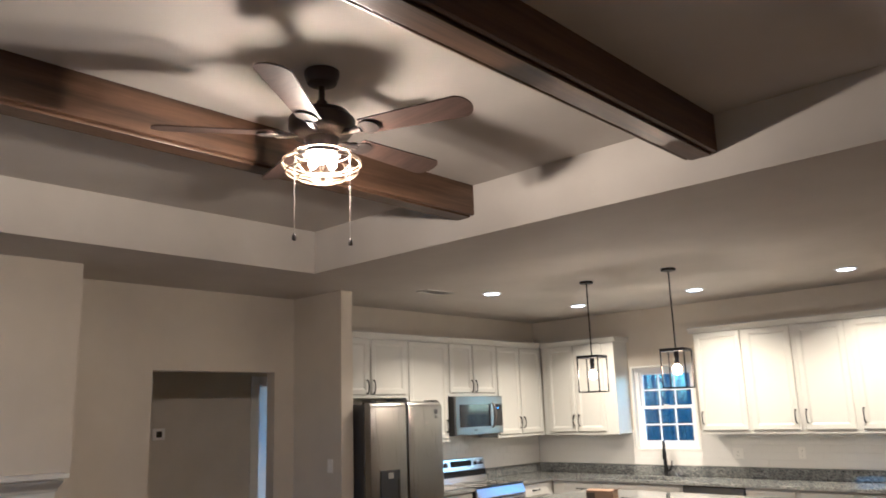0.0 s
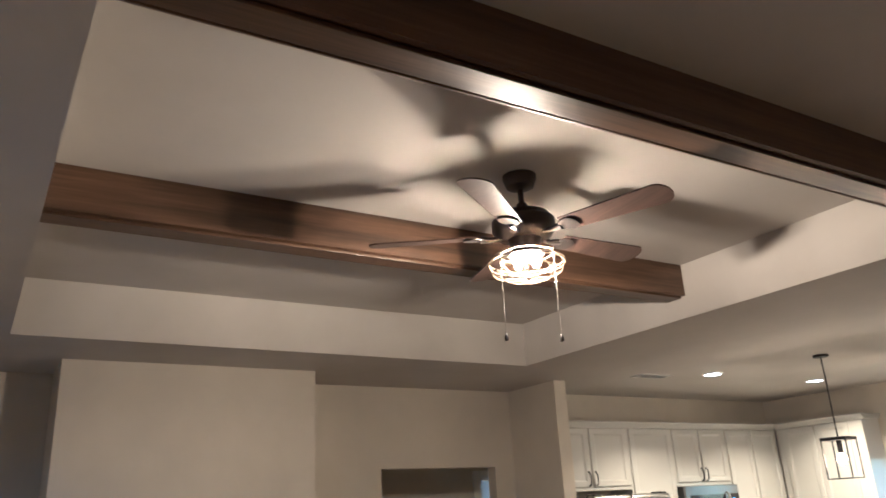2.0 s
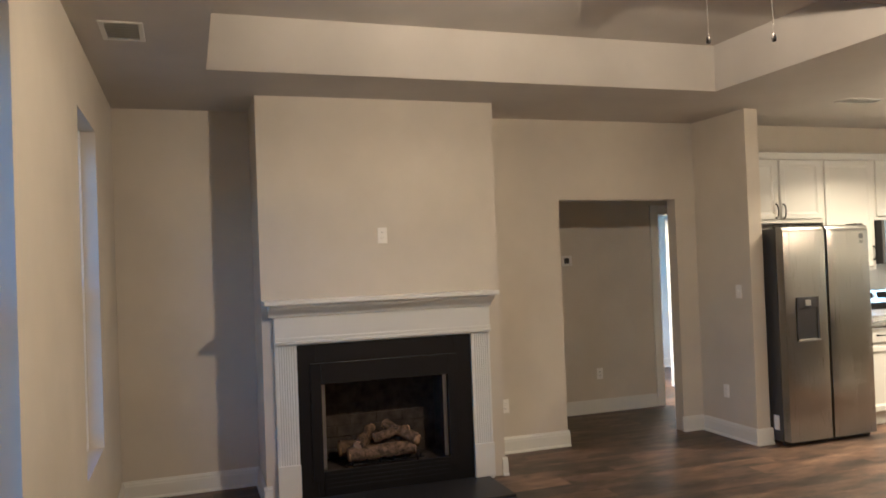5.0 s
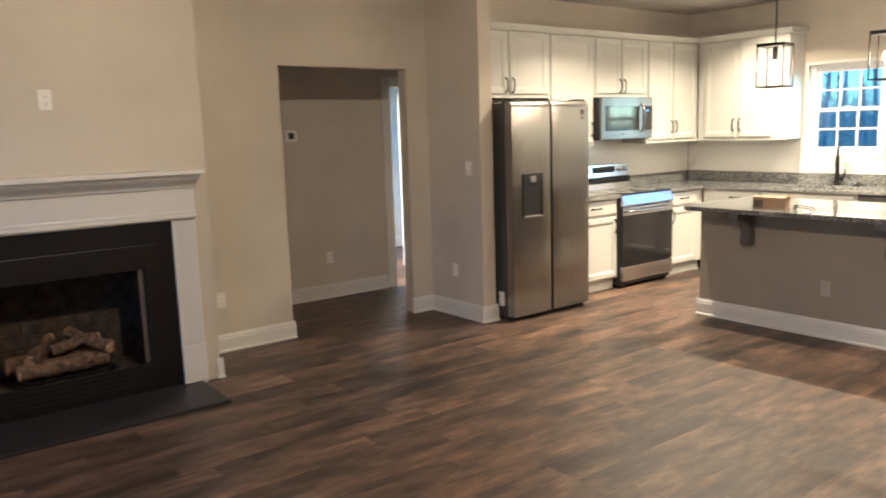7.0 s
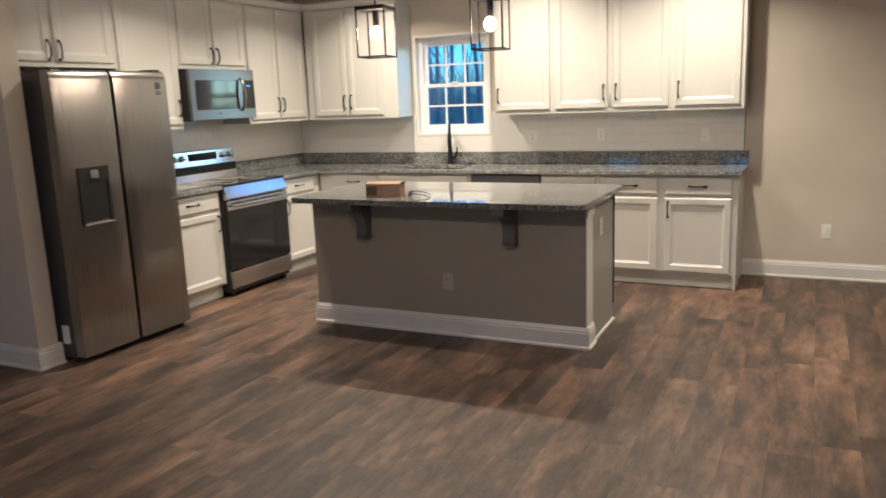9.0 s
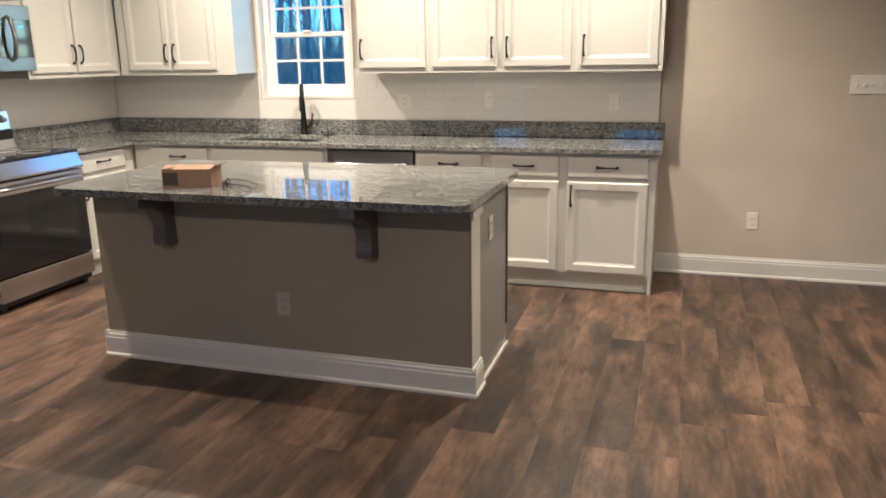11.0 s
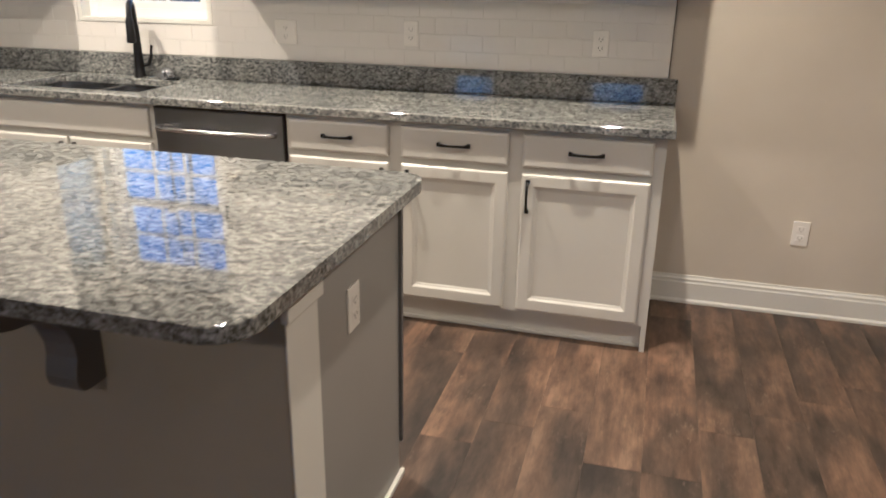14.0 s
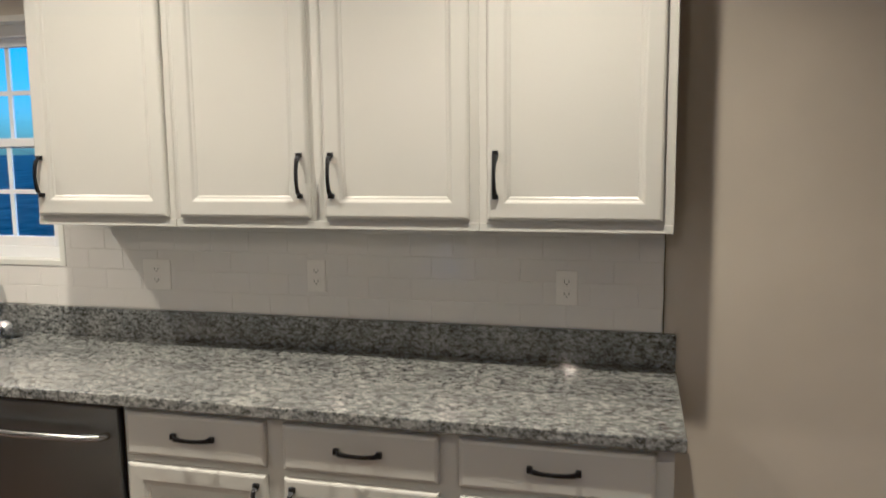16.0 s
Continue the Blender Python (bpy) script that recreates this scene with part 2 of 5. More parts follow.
def glass_mat():
    m = bpy.data.materials.new("window_glass")
    m.use_nodes = True
    nd, lk = m.node_tree.nodes, m.node_tree.links
    nd.remove(nd["Principled BSDF"])
    t, g, mx = nd.new("ShaderNodeBsdfTransparent"), nd.new("ShaderNodeBsdfGlossy"), nd.new("ShaderNodeMixShader")
    g.inputs["Roughness"].default_value = 0.0
    lw = nd.new("ShaderNodeLayerWeight")
    lw.inputs[0].default_value = 0.5
    pw, ma = nd.new("ShaderNodeMath"), nd.new("ShaderNodeMath")
    pw.operation, ma.operation = "POWER", "MULTIPLY_ADD"
    pw.inputs[1].default_value = 5.0
    ma.inputs[1].default_value, ma.inputs[2].default_value = 0.92, 0.04
    lk.new(lw.outputs["Facing"], pw.inputs[0])
    lk.new(pw.outputs[0], ma.inputs[0])
    lk.new(ma.outputs[0], mx.inputs[0])
    lk.new(t.outputs[0], mx.inputs[1])
    lk.new(g.outputs[0], mx.inputs[2])
    lk.new(mx.outputs[0], nd["Material Output"].inputs[0])
    return m


GLASS = glass_mat()


def glow(name, color, strength):
    m, nd, lk, b = mat_base(name, color, 0.5)
    b.inputs["Emission Color"].default_value = (*color, 1)
    b.inputs["Emission Strength"].default_value = strength
    return m


# ---- mesh helpers ----
def add_box(bm, lo, hi):
    x0, y0, z0 = lo
    x1, y1, z1 = hi
    v = [bm.verts.new(p) for p in ((x0, y0, z0), (x1, y0, z0), (x1, y1, z0), (x0, y1, z0), (x0, y0, z1), (x1, y0, z1), (x1, y1, z1), (x0, y1, z1))]
    return [bm.faces.new([v[i] for i in f]) for f in ((3, 2, 1, 0), (4, 5, 6, 7), (0, 1, 5, 4), (1, 2, 6, 5), (2, 3, 7, 6), (3, 0, 4, 7))]


def finish(name, bm, mat, parent=None, bev=0.0, smooth=False, seg=2):
    if bev > 0:
        bmesh.ops.bevel(bm, geom=bm.edges[:], offset=bev, segments=seg, affect="EDGES", profile=0.6, clamp_overlap=True)
    bmesh.ops.recalc_face_normals(bm, faces=bm.faces[:])
    me = bpy.data.meshes.new(name)
    bm.to_mesh(me)
    bm.free()
    me.materials.append(mat)
    if smooth:
        for p in me.polygons:
            p.use_smooth = True
        me.set_sharp_from_angle(angle=radians(38))
    ob = new(name, me)
    ob.parent = parent
    return ob


def block(name, lo, hi, mat, parent=None, bev=0.003, seg=2):
    bm = bmesh.new()
    add_box(bm, lo, hi)
    return finish(name, bm, mat, parent, bev, seg=seg)


def blocks(name, boxes, mat, parent=None, bev=0.0):
    bm = bmesh.new()
    for lo, hi in boxes:
        add_box(bm, lo, hi)
    return finish(name, bm, mat, parent, bev)


def root(name, m, label, category, group="", kind=""):
    e = new(name)
    e.matrix_world = m
    return tagged(e, label, category, group, kind)


def add_lathe(bm, profile, center=(0, 0, 0), n=28, axis="z"):
    """Turned shape: profile of (radius, height)."""
    rings = []
    for r, h in profile:
        ring = []
        for i in range(n):
            a = 2 * math.pi * i / n
            p = (r * math.cos(a), r * math.sin(a), h)
            if axis == "y":
                p = (p[0], -p[2], p[1])
            elif axis == "x":
                p = (p[2], p[0], p[1])
            ring.append(bm.verts.new((p[0] + center[0], p[1] + center[1], p[2] + center[2])))
        rings.append(ring)
    for a, b in zip(rings, rings[1:]):
        for i in range(n):
            bm.faces.new((a[i], a[(i + 1) % n], b[(i + 1) % n], b[i]))
    bm.faces.new(rings[0][::-1])
    bm.faces.new(rings[-1])


def lathe(name, profile, mat, parent=None, center=(0, 0, 0), n=28, axis="z"):
    bm = bmesh.new()
    add_lathe(bm, profile, center, n, axis)
    return finish(name, bm, mat, parent, smooth=True)


def add_tube(bm, pts, radii, n=8, closed=False):
    pts = [Vector(p) for p in pts]
    if isinstance(radii, (int, float)):
        radii = [radii] * len(pts)
    rings = []
    up = None
    for i, p in enumerate(pts):
        if closed:
            d = pts[(i + 1) % len(pts)] - pts[i - 1]
        else:
            d = pts[min(i + 1, len(pts) - 1)] - pts[max(i - 1, 0)]
        d.normalize()
        if up is None:
            up = d.orthogonal().normalized()
        up = (up - d * up.dot(d)).normalized()
        side = d.cross(up)
        rings.append([bm.verts.new(p + radii[i] * (math.cos(2 * math.pi * k / n) * up + math.sin(2 * math.pi * k / n) * side)) for k in range(n)])
    pairs = list(zip(rings, rings[1:])) + ([(rings[-1], rings[0])] if closed else [])
    for a, b in pairs:
        for k in range(n):
            bm.faces.new((a[k], a[(k + 1) % n], b[(k + 1) % n], b[k]))
    if not closed:
        bm.faces.new(rings[0][::-1])
        bm.faces.new(rings[-1])


def tube(name, pts, radii, mat, parent=None, n=8, closed=False):
    bm = bmesh.new()
    add_tube(bm, pts, radii, n, closed)
    return finish(name, bm, mat, parent, smooth=True)


def add_panel(bm, x0, z0, x1, z1, y, rings):
    """Profiled panel facing -y: rings of (inset, proud)."""
    loops = []
    for ins, out in rings:
        loops.append([bm.verts.new(p) for p in ((x0 + ins, y - out, z0 + ins), (x1 - ins, y - out, z0 + ins), (x1 - ins, y - out, z1 - ins), (x0 + ins, y - out, z1 - ins))])
    for a, b in zip(loops, loops[1:]):
        for i in range(4):
            bm.faces.new((a[i], a[(i + 1) % 4], b[(i + 1) % 4], b[i]))
    bm.faces.new(loops[-1])
    bm.faces.new(loops[0][::-1])


DOOR_RINGS = [(0, 0), (0, 0.014), (0.004, 0.018), (0.009, 0.020), (0.048, 0.020), (0.052, 0.0185), (0.058, 0.013), (0.064, 0.0115), (0.068, 0.009)]
DRAWER_RINGS = [(0, 0), (0, 0.013), (0.004, 0.017), (0.011, 0.020), (0.016, 0.020)]


def extrude_profile(name, profile, x0, x1, mat, parent=None, smooth=False):
    """Sweep a (y, z) profile from x0 to x1."""
    bm = bmesh.new()
    a = [bm.verts.new((x0, y, z)) for y, z in profile]
    b = [bm.verts.new((x1, y, z)) for y, z in profile]
    n = len(profile)
    for i in range(n):
        bm.faces.new((a[i], a[(i + 1) % n], b[(i + 1) % n], b[i]))
    bm.faces.new(a[::-1])
    bm.faces.new(b)
    return finish(name, bm, mat, parent)


# ---- plan ----
XW, YN, YS, XE = -6.03, 7.6, -1.16, 2.4
CZ, TZ = 2.815, 3.155
TX0, TX1, TY0, TY1 = -4.806, -0.056, -0.533, 3.088


# ---- large structure ----
def S(ob, label, category):
    return tagged(ob, label, category, kind="structure")


def wall_boxes(axis, plane0, plane1, a0, a1, z0, z1, holes):
    """A straight wall as boxes round its openings; holes: (a, b, low, high) sorted along the wall."""
    out = []

    def put(u0, u1, w0, w1):
        if u1 - u0 > 1e-4 and w1 - w0 > 1e-4:
            if axis == "x":
                out.append(((u0, plane0, w0), (u1, plane1, w1)))
            else:
                out.append(((plane0, u0, w0), (plane1, u1, w1)))
    at = a0
    for h0, h1, low, high in holes:
        put(at, h0, z0, z1)
        put(h0, h1, z0, low)
        put(h0, h1, high, z1)
        at = h1
    put(at, a1, z0, z1)
    return out


WIN = (-4.638, -3.842, 1.20, 2.157)
OPEN = (2.388, 3.567, -0.05, 2.117)
SOUTH_WINDOWS = [(-4.945, -4.18, 0.62, 2.458), (-2.69, -1.78, 0.62, 2.458)]
S(blocks("wall_north", wall_boxes("x", YN, YN + 0.16, XW - 1.6, XE + 0.12, -0.05, CZ, [WIN]), WALL), "greige painted kitchen wall with a window opening", "wall")
S(blocks("wall_south", wall_boxes("x", YS - 0.16, YS, XW - 1.6, XE + 0.12, -0.05, CZ, SOUTH_WINDOWS), WALL), "greige painted wall with two deep window openings", "wall")
S(blocks("wall_west", wall_boxes("y", XW - 0.12, XW, YS, YN, -0.05, CZ, [OPEN]), WALL), "greige painted wall with a square cased-free opening", "wall")
S(blocks("wall_east", wall_boxes("y", XE, XE + 0.12, YS, YN, -0.05, CZ, []), WALL), "plain greige painted wall closing the room", "wall")
S(block("wall_stub", (XW, 3.78, 0), (-5.328, 3.915, CZ), WALL, bev=0.004), "short greige wall beside the refrigerator", "wall")
S(blocks("chimney_breast", wall_boxes("y", XW, -5.45, -0.204, 1.555, 0, CZ, [(0.15, 1.17, 0.12, 0.93)]), WALL), "greige painted chimney breast above the mantel", "wall")
# hallway behind the opening
S(blocks("hall_wall", wall_boxes("y", -7.27, -7.15, 0.9, 6.4, -0.05, 2.6, [(4.13, 4.89, -0.05, 2.06)]), WALL), "greige hallway wall with a doorway", "wall")
S(block("hall_wall_south", (-7.15, 0.78, -0.05), (XW - 0.12, 0.9, 2.6), WALL, bev=0), "greige hallway end wall", "wall")
S(block("hall_wall_north", (-7.15, 6.4, -0.05), (XW - 0.12, 6.52, 2.6), WALL, bev=0), "greige hallway end wall", "wall")
S(block("hall_ceiling", (-7.27, 0.78, 2.6), (XW - 0.12, 6.52, 2.7), CEIL, bev=0), "painted hallway ceiling", "ceiling")
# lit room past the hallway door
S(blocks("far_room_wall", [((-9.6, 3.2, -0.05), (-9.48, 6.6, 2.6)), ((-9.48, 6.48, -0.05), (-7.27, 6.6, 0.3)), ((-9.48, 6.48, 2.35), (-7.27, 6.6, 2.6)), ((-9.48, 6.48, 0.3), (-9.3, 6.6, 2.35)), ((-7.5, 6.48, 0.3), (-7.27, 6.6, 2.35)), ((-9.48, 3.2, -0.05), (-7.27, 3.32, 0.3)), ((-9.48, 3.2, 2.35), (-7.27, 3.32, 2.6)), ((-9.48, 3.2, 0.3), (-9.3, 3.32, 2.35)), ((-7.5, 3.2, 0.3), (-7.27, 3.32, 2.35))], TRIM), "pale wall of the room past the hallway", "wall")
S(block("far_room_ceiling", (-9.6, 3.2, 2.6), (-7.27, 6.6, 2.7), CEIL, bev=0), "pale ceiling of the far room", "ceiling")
S(block("subfloor", (-9.6, YS - 0.16, -0.12), (XE + 0.12, YN + 0.16, -0.006), SUBFLOOR, bev=0), "dark underlay beneath the planks", "floor")

ceil_boxes = [((XW - 0.12, YS, CZ), (XE, TY0, CZ + 0.5)), ((XW - 0.12, TY1, CZ), (XE, YN, CZ + 0.5)), ((XW - 0.12, TY0, CZ), (TX0, TY1, CZ + 0.5)), ((TX1, TY0, CZ), (XE, TY1, CZ + 0.5))]
S(blocks("ceiling", ceil_boxes, CEIL), "painted ceiling around a recessed tray", "ceiling")
S(block("ceiling_tray", (TX0 - 0.1, TY0 - 0.1, TZ), (TX1 + 0.1, TY1 + 0.1, TZ + 0.12), CEIL, bev=0), "raised painted tray ceiling", "ceiling")

# stained box beams across the tray: two cheeks and a recessed soffit board
for bx in (-3.207, -1.571):
    r = root("ceiling_beam", pose(bx, TY0 + 0.004, 0), "dark stained wooden box beam under the tray ceiling", "beam", "beams across the tray")
    L = TY1 - TY0 - 0.008
    prof = [(-0.09, 2.958), (-0.075, 2.952), (-0.066, 2.962), (0.066, 2.962), (0.075, 2.952), (0.09, 2.958), (0.09, TZ + 0.01), (-0.09, TZ + 0.01)]
    bm = bmesh.new()
    a = [bm.verts.new((u, 0, z)) for u, z in prof]
    b = [bm.verts.new((u, L, z)) for u, z in prof]
    for i in range(len(prof)):
        bm.faces.new((a[i], a[(i + 1) % len(prof)], b[(i + 1) % len(prof)], b[i]))
    bm.faces.new(a[::-1])
    bm.faces.new(b)
    finish("cheek", bm, BEAM, r)
    block("soffit_strip", (-0.055, 0.0, 2.945), (0.055, L, 2.960), BEAM, r, bev=0.003)


# ---- baseboards ----
BASE_PROFILE = [(0, 0), (0.026, 0), (0.026, 0.012), (0.016, 0.020), (0.016, 0.100), (0.013, 0.106), (0.013, 0.118), (0.008, 0.126), (0.006, 0.136), (0, 0.136)]


def baseboard(p, q, out, name="baseboard", parent=None, mat=None, label="white moulded baseboard along the wall"):
    """From p to q along the floor, with the moulding towards out."""
    p, q, out = Vector((*p, 0)), Vector((*q, 0)), Vector((*out, 0))
    bm = bmesh.new()
    a = [bm.verts.new(p + out * d + Vector((0, 0, z))) for d, z in BASE_PROFILE]
    b = [bm.verts.new(q + out * d + Vector((0, 0, z))) for d, z in BASE_PROFILE]
    n = len(BASE_PROFILE)
    for i in range(n):
        bm.faces.new((a[i], a[(i + 1) % n], b[(i + 1) % n], b[i]))
    bm.faces.new(a[::-1])
    bm.faces.new(b)
    ob = finish(name, bm, mat or TRIM, parent)
    if parent is None:
        S(ob, label, "baseboard")
    return ob


baseboard((-1.60, YN), (XE, YN), (0, -1))
baseboard((XW, YS), (XW, -0.205), (1, 0))
baseboard((XW, 1.555), (XW, 2.404), (1, 0))
baseboard((XW, 3.55), (XW, 3.78), (1, 0))
baseboard((XW + 0.026, 3.78), (-5.3145, 3.78), (0, -1))
baseboard((-5.328, 3.7615), (-5.328, 3.9335), (1, 0))
baseboard((-5.3305, 3.915), (-5.45, 3.915), (0, 1))
baseboard((-5.45, 1.53), (-5.45, 1.5735), (1, 0))
baseboard((-5.4365, 1.555), (XW + 0.026, 1.555), (0, 1))
baseboard((-5.45, -0.2235), (-5.45, -0.165), (1, 0))
baseboard((-5.4365, -0.205), (XW + 0.026, -0.205), (0, -1))
baseboard((XW, YS), (XE, YS), (0, 1))
baseboard((XE, YS), (XE, YN), (-1, 0))
baseboard((-7.15, 0.9), (-7.15, 4.036), (1, 0))
baseboard((-9.48, 3.32), (-9.48, 6.48), (1, 0))
baseboard((XW - 0.12, 2.388), (XW, 2.388), (0, 1))

# hallway door casing and open white door
c = root("door_1", pose(-7.15, 4.13, 0), "white painted door casing with an open white door", "door", kind="structure")
blocks("casing", [((0, -0.093, 0), (0.018, -0.002, 2.145)), ((0, 0.762, 0), (0.018, 0.845, 2.145)), ((0, -0.002, 2.062), (0.018, 0.762, 2.145))], TRIM, c, bev=0.004)
blocks("jamb", [((-0.12, -0.001, 0), (-0.001, 0.018, 2.06)), ((-0.12, 0.742, 0), (-0.001, 0.759, 2.06)), ((-0.12, 0.018, 2.042), (-0.001, 0.742, 2.059))], TRIM, c, bev=0.002)
blocks("hinge", [((-0.05, 0.018, 0.98), (-0.03, 0.024, 1.07)), ((-0.05, 0.018, 1.75), (-0.03, 0.024, 1.84)), ((-0.05, 0.018, 0.2), (-0.03, 0.024, 0.29))], BLACK, c, bev=0.002)
block("door_leaf", (-0.90, 0.725, 0.012), (-0.13, 0.741, 2.03), TRIM, c, bev=0.003)


# ---- windows ----
def window_unit(name, m, w, h, deep, label, cols=3, rows=2, sash_gap=0.0):
    """Double-hung white vinyl window. Local: x along the wall, -y into the room, base at z=0."""
    r = root(name, m, label, "window", kind="structure")
    f = 0.045
    y0, y1 = deep, deep + 0.07
    blocks("frame", [((0, y0, 0), (f, y1, h)), ((w - f, y0, 0), (w, y1, h)), ((f, y0, 0), (w - f, y1, f)), ((f, y0, h - f), (w - f, y1, h))], VINYL, r, bev=0.003)
    mid = h * 0.5
    for k, (a, b, yy) in enumerate(((f, mid + 0.02, y0 + 0.006), (mid - 0.02, h - f, y0 + 0.034))):
        s = 0.034
        blocks("sash", [((f, yy, a), (f + s, yy + 0.026, b)), ((w - f - s, yy, a), (w - f, yy + 0.026, b)), ((f + s, yy, a), (w - f - s, yy + 0.026, a + s + 0.006)), ((f + s, yy, b - s), (w - f - s, yy + 0.026, b))], VINYL, r, bev=0.003)
        gx0, gx1, gz0, gz1 = f + s, w - f - s, a + s + 0.006, b - s
        bars = []
        for i in range(1, cols):
            u = gx0 + (gx1 - gx0) * i / cols
            bars.append(((u - 0.009, yy + 0.008, gz0), (u + 0.009, yy + 0.018, gz1)))
        for j in range(1, rows):
            v = gz0 + (gz1 - gz0) * j / rows
            bars.append(((gx0, yy + 0.0085, v - 0.009), (gx1, yy + 0.0175, v + 0.009)))
        blocks("grille", bars, VINYL, r)
        g = block("pane", (gx0 - 0.004, yy + 0.011, gz0 - 0.004), (gx1 + 0.004, yy + 0.015, gz1 + 0.004), GLASS, r, bev=0)
        g.visible_shadow = False
    if sash_gap:
        block("latch", (w / 2 - 0.03, y0 - 0.012, mid + 0.018), (w / 2 + 0.03, y0 + 0.01, mid + 0.034), VINYL, r, bev=0.004)
    return r


window_unit("window_1", pose(WIN[0] + 0.025, YN, WIN[2] + 0.022), WIN[1] - WIN[0] - 0.05, WIN[3] - WIN[2] - 0.045, 0.05, "white double-hung window with a grille above the sink", sash_gap=1)
wr = root("window_trim", pose(WIN[0], YN, WIN[2]), "white painted window return and sill", "trim", kind="structure")
ww, wh = WIN[1] - WIN[0], WIN[3] - WIN[2]
blocks("return_board", [((0.0, -0.013, 0.0), (0.025, 0.12, wh)), ((ww - 0.025, -0.013, 0.0), (ww, 0.12, wh)), ((0.025, -0.013, 0.0), (ww - 0.025, 0.12, 0.022)), ((0.025, -0.013, wh - 0.023), (ww - 0.025, 0.12, wh))], TRIM, wr, bev=0.002)
for x0, x1, z0, z1 in SOUTH_WINDOWS:
    window_unit("window_2", pose(x1 - 0.002, YS - 0.02, z0 + 0.002, 0, 0, 180), x1 - x0 - 0.004, z1 - z0 - 0.004, 0.06, "white double-hung living room window in a plain return", cols=1, rows=1, sash_gap=1)
# two windows out of view, added so the sky brightens the far room
window_unit("window_5", pose(-9.298, 6.50, 0.302), 1.796, 2.046, 0.03, "unseen white window added to light the far room", cols=1, rows=1)
window_unit("window_3", pose(-7.502, 3.30, 0.302, 0, 0, 180), 1.796, 2.046, 0.03, "unseen white window added to light the far room", cols=1, rows=1)


# ---- cabinet pieces (local: x along the wall, front towards -y, wall at y=0) ----
def pull_mesh():
    """Arched black bar pull, 0.135 long, along x."""
    bm = bmesh.new()
    path = []
    for i in range(13):
        u = -1 + 2 * i / 12
        path.append((u * 0.062, -0.008 - 0.022 * (1 - u * u) ** 0.5 if abs(u) < 1 else -0.004))
    sec = []
    for i, (x, y) in enumerate(path):
        e = abs(-1 + 2 * i / 12)
        hw = 0.0045 + 0.0035 * e ** 4
        th = 0.0038
        sec.append([bm.verts.new(p) for p in ((x, y - th, -hw), (x, y - th, hw), (x, y + th, hw), (x, y + th, -hw))])
    for a, b in zip(sec, sec[1:]):
        for k in range(4):
            bm.faces.new((a[k], a[(k + 1) % 4], b[(k + 1) % 4], b[k]))
    bm.faces.new(sec[0][::-1])
    bm.faces.new(sec[-1])
    for s in (-1, 1):
        add_box(bm, (s * 0.062 - 0.007, -0.012, -0.008), (s * 0.062 + 0.007, 0.0, 0.008))
    bmesh.ops.recalc_face_normals(bm, faces=bm.faces[:])
    me = bpy.data.meshes.new("pull")
    bm.to_mesh(me)
    bm.free()
    me.materials.append(BLACK)
    return me


PULL = pull_mesh()


def pull(parent, x, y, z, upright=False):
    o = new("handle", PULL)
    o.parent = parent
    o.matrix_local = pose(x, y, z, 0, 90 if upright else 0, 0)
    tagged(o, "arched matte black bar pull")
    return o


def front(name, parent, x0, x1, z0, z1, y, rings):
    bm = bmesh.new()
    add_panel(bm, 0, 0, x1 - x0, z1 - z0, 0, rings)
    o = finish(name, bm, CABWHITE, parent)
    o.location = (x0, y, z0)
    return o


WINDOW_WALL = pose(0.012, YN - 0.004, 0)
RANGE_WALL = pose(XW + 0.004, 0.02, 0, 0, 0, 90)


def base_cabinet(side, x0, x1, doors, drawers, label, depth=0.60, top=0.897, end=0):
    """doors: (x0, x1, handle side or 0); drawers: (x0, x1, handle)."""
    r = root("base_cabinet", side @ pose(x0, 0, 0), label, "cabinet", "white base cabinets")
    w = x1 - x0
    carc = [((0, -depth, 0.115), (w, -0.002, top)), ((0.0 if end != -1 else 0.02, -depth + 0.05, 0.0), (w if end != 1 else w - 0.02, -0.002, 0.115))]
    if end == 1:
        carc.append(((w - 0.02, -depth, 0), (w, -0.002, 0.115)))
    if end == -1:
        carc.append(((0, -depth, 0), (0.02, -0.002, 0.115)))
    blocks("body", carc, CABWHITE, r)
    blocks("toe_moulding", [((0.001, -depth + 0.038, 0.0), (w - (0.021 if end == 1 else 0.001), -depth + 0.05, 0.016))], CABWHITE, r, bev=0.004)
    for a, b, h in doors:
        d = front("door", r, a - x0, b - x0, 0.129, 0.72, -depth, DOOR_RINGS)
        if h:
            hx = 0.028 if h < 0 else (b - a) - 0.028
            pull(d, hx, -0.020, 0.50, True)
    for a, b, h in drawers:
        d = front("drawer", r, a - x0, b - x0, 0.745, 0.878, -depth, DRAWER_RINGS)
        if h:
            pull(d, (b - a) / 2, -0.020, 0.07)
    return r


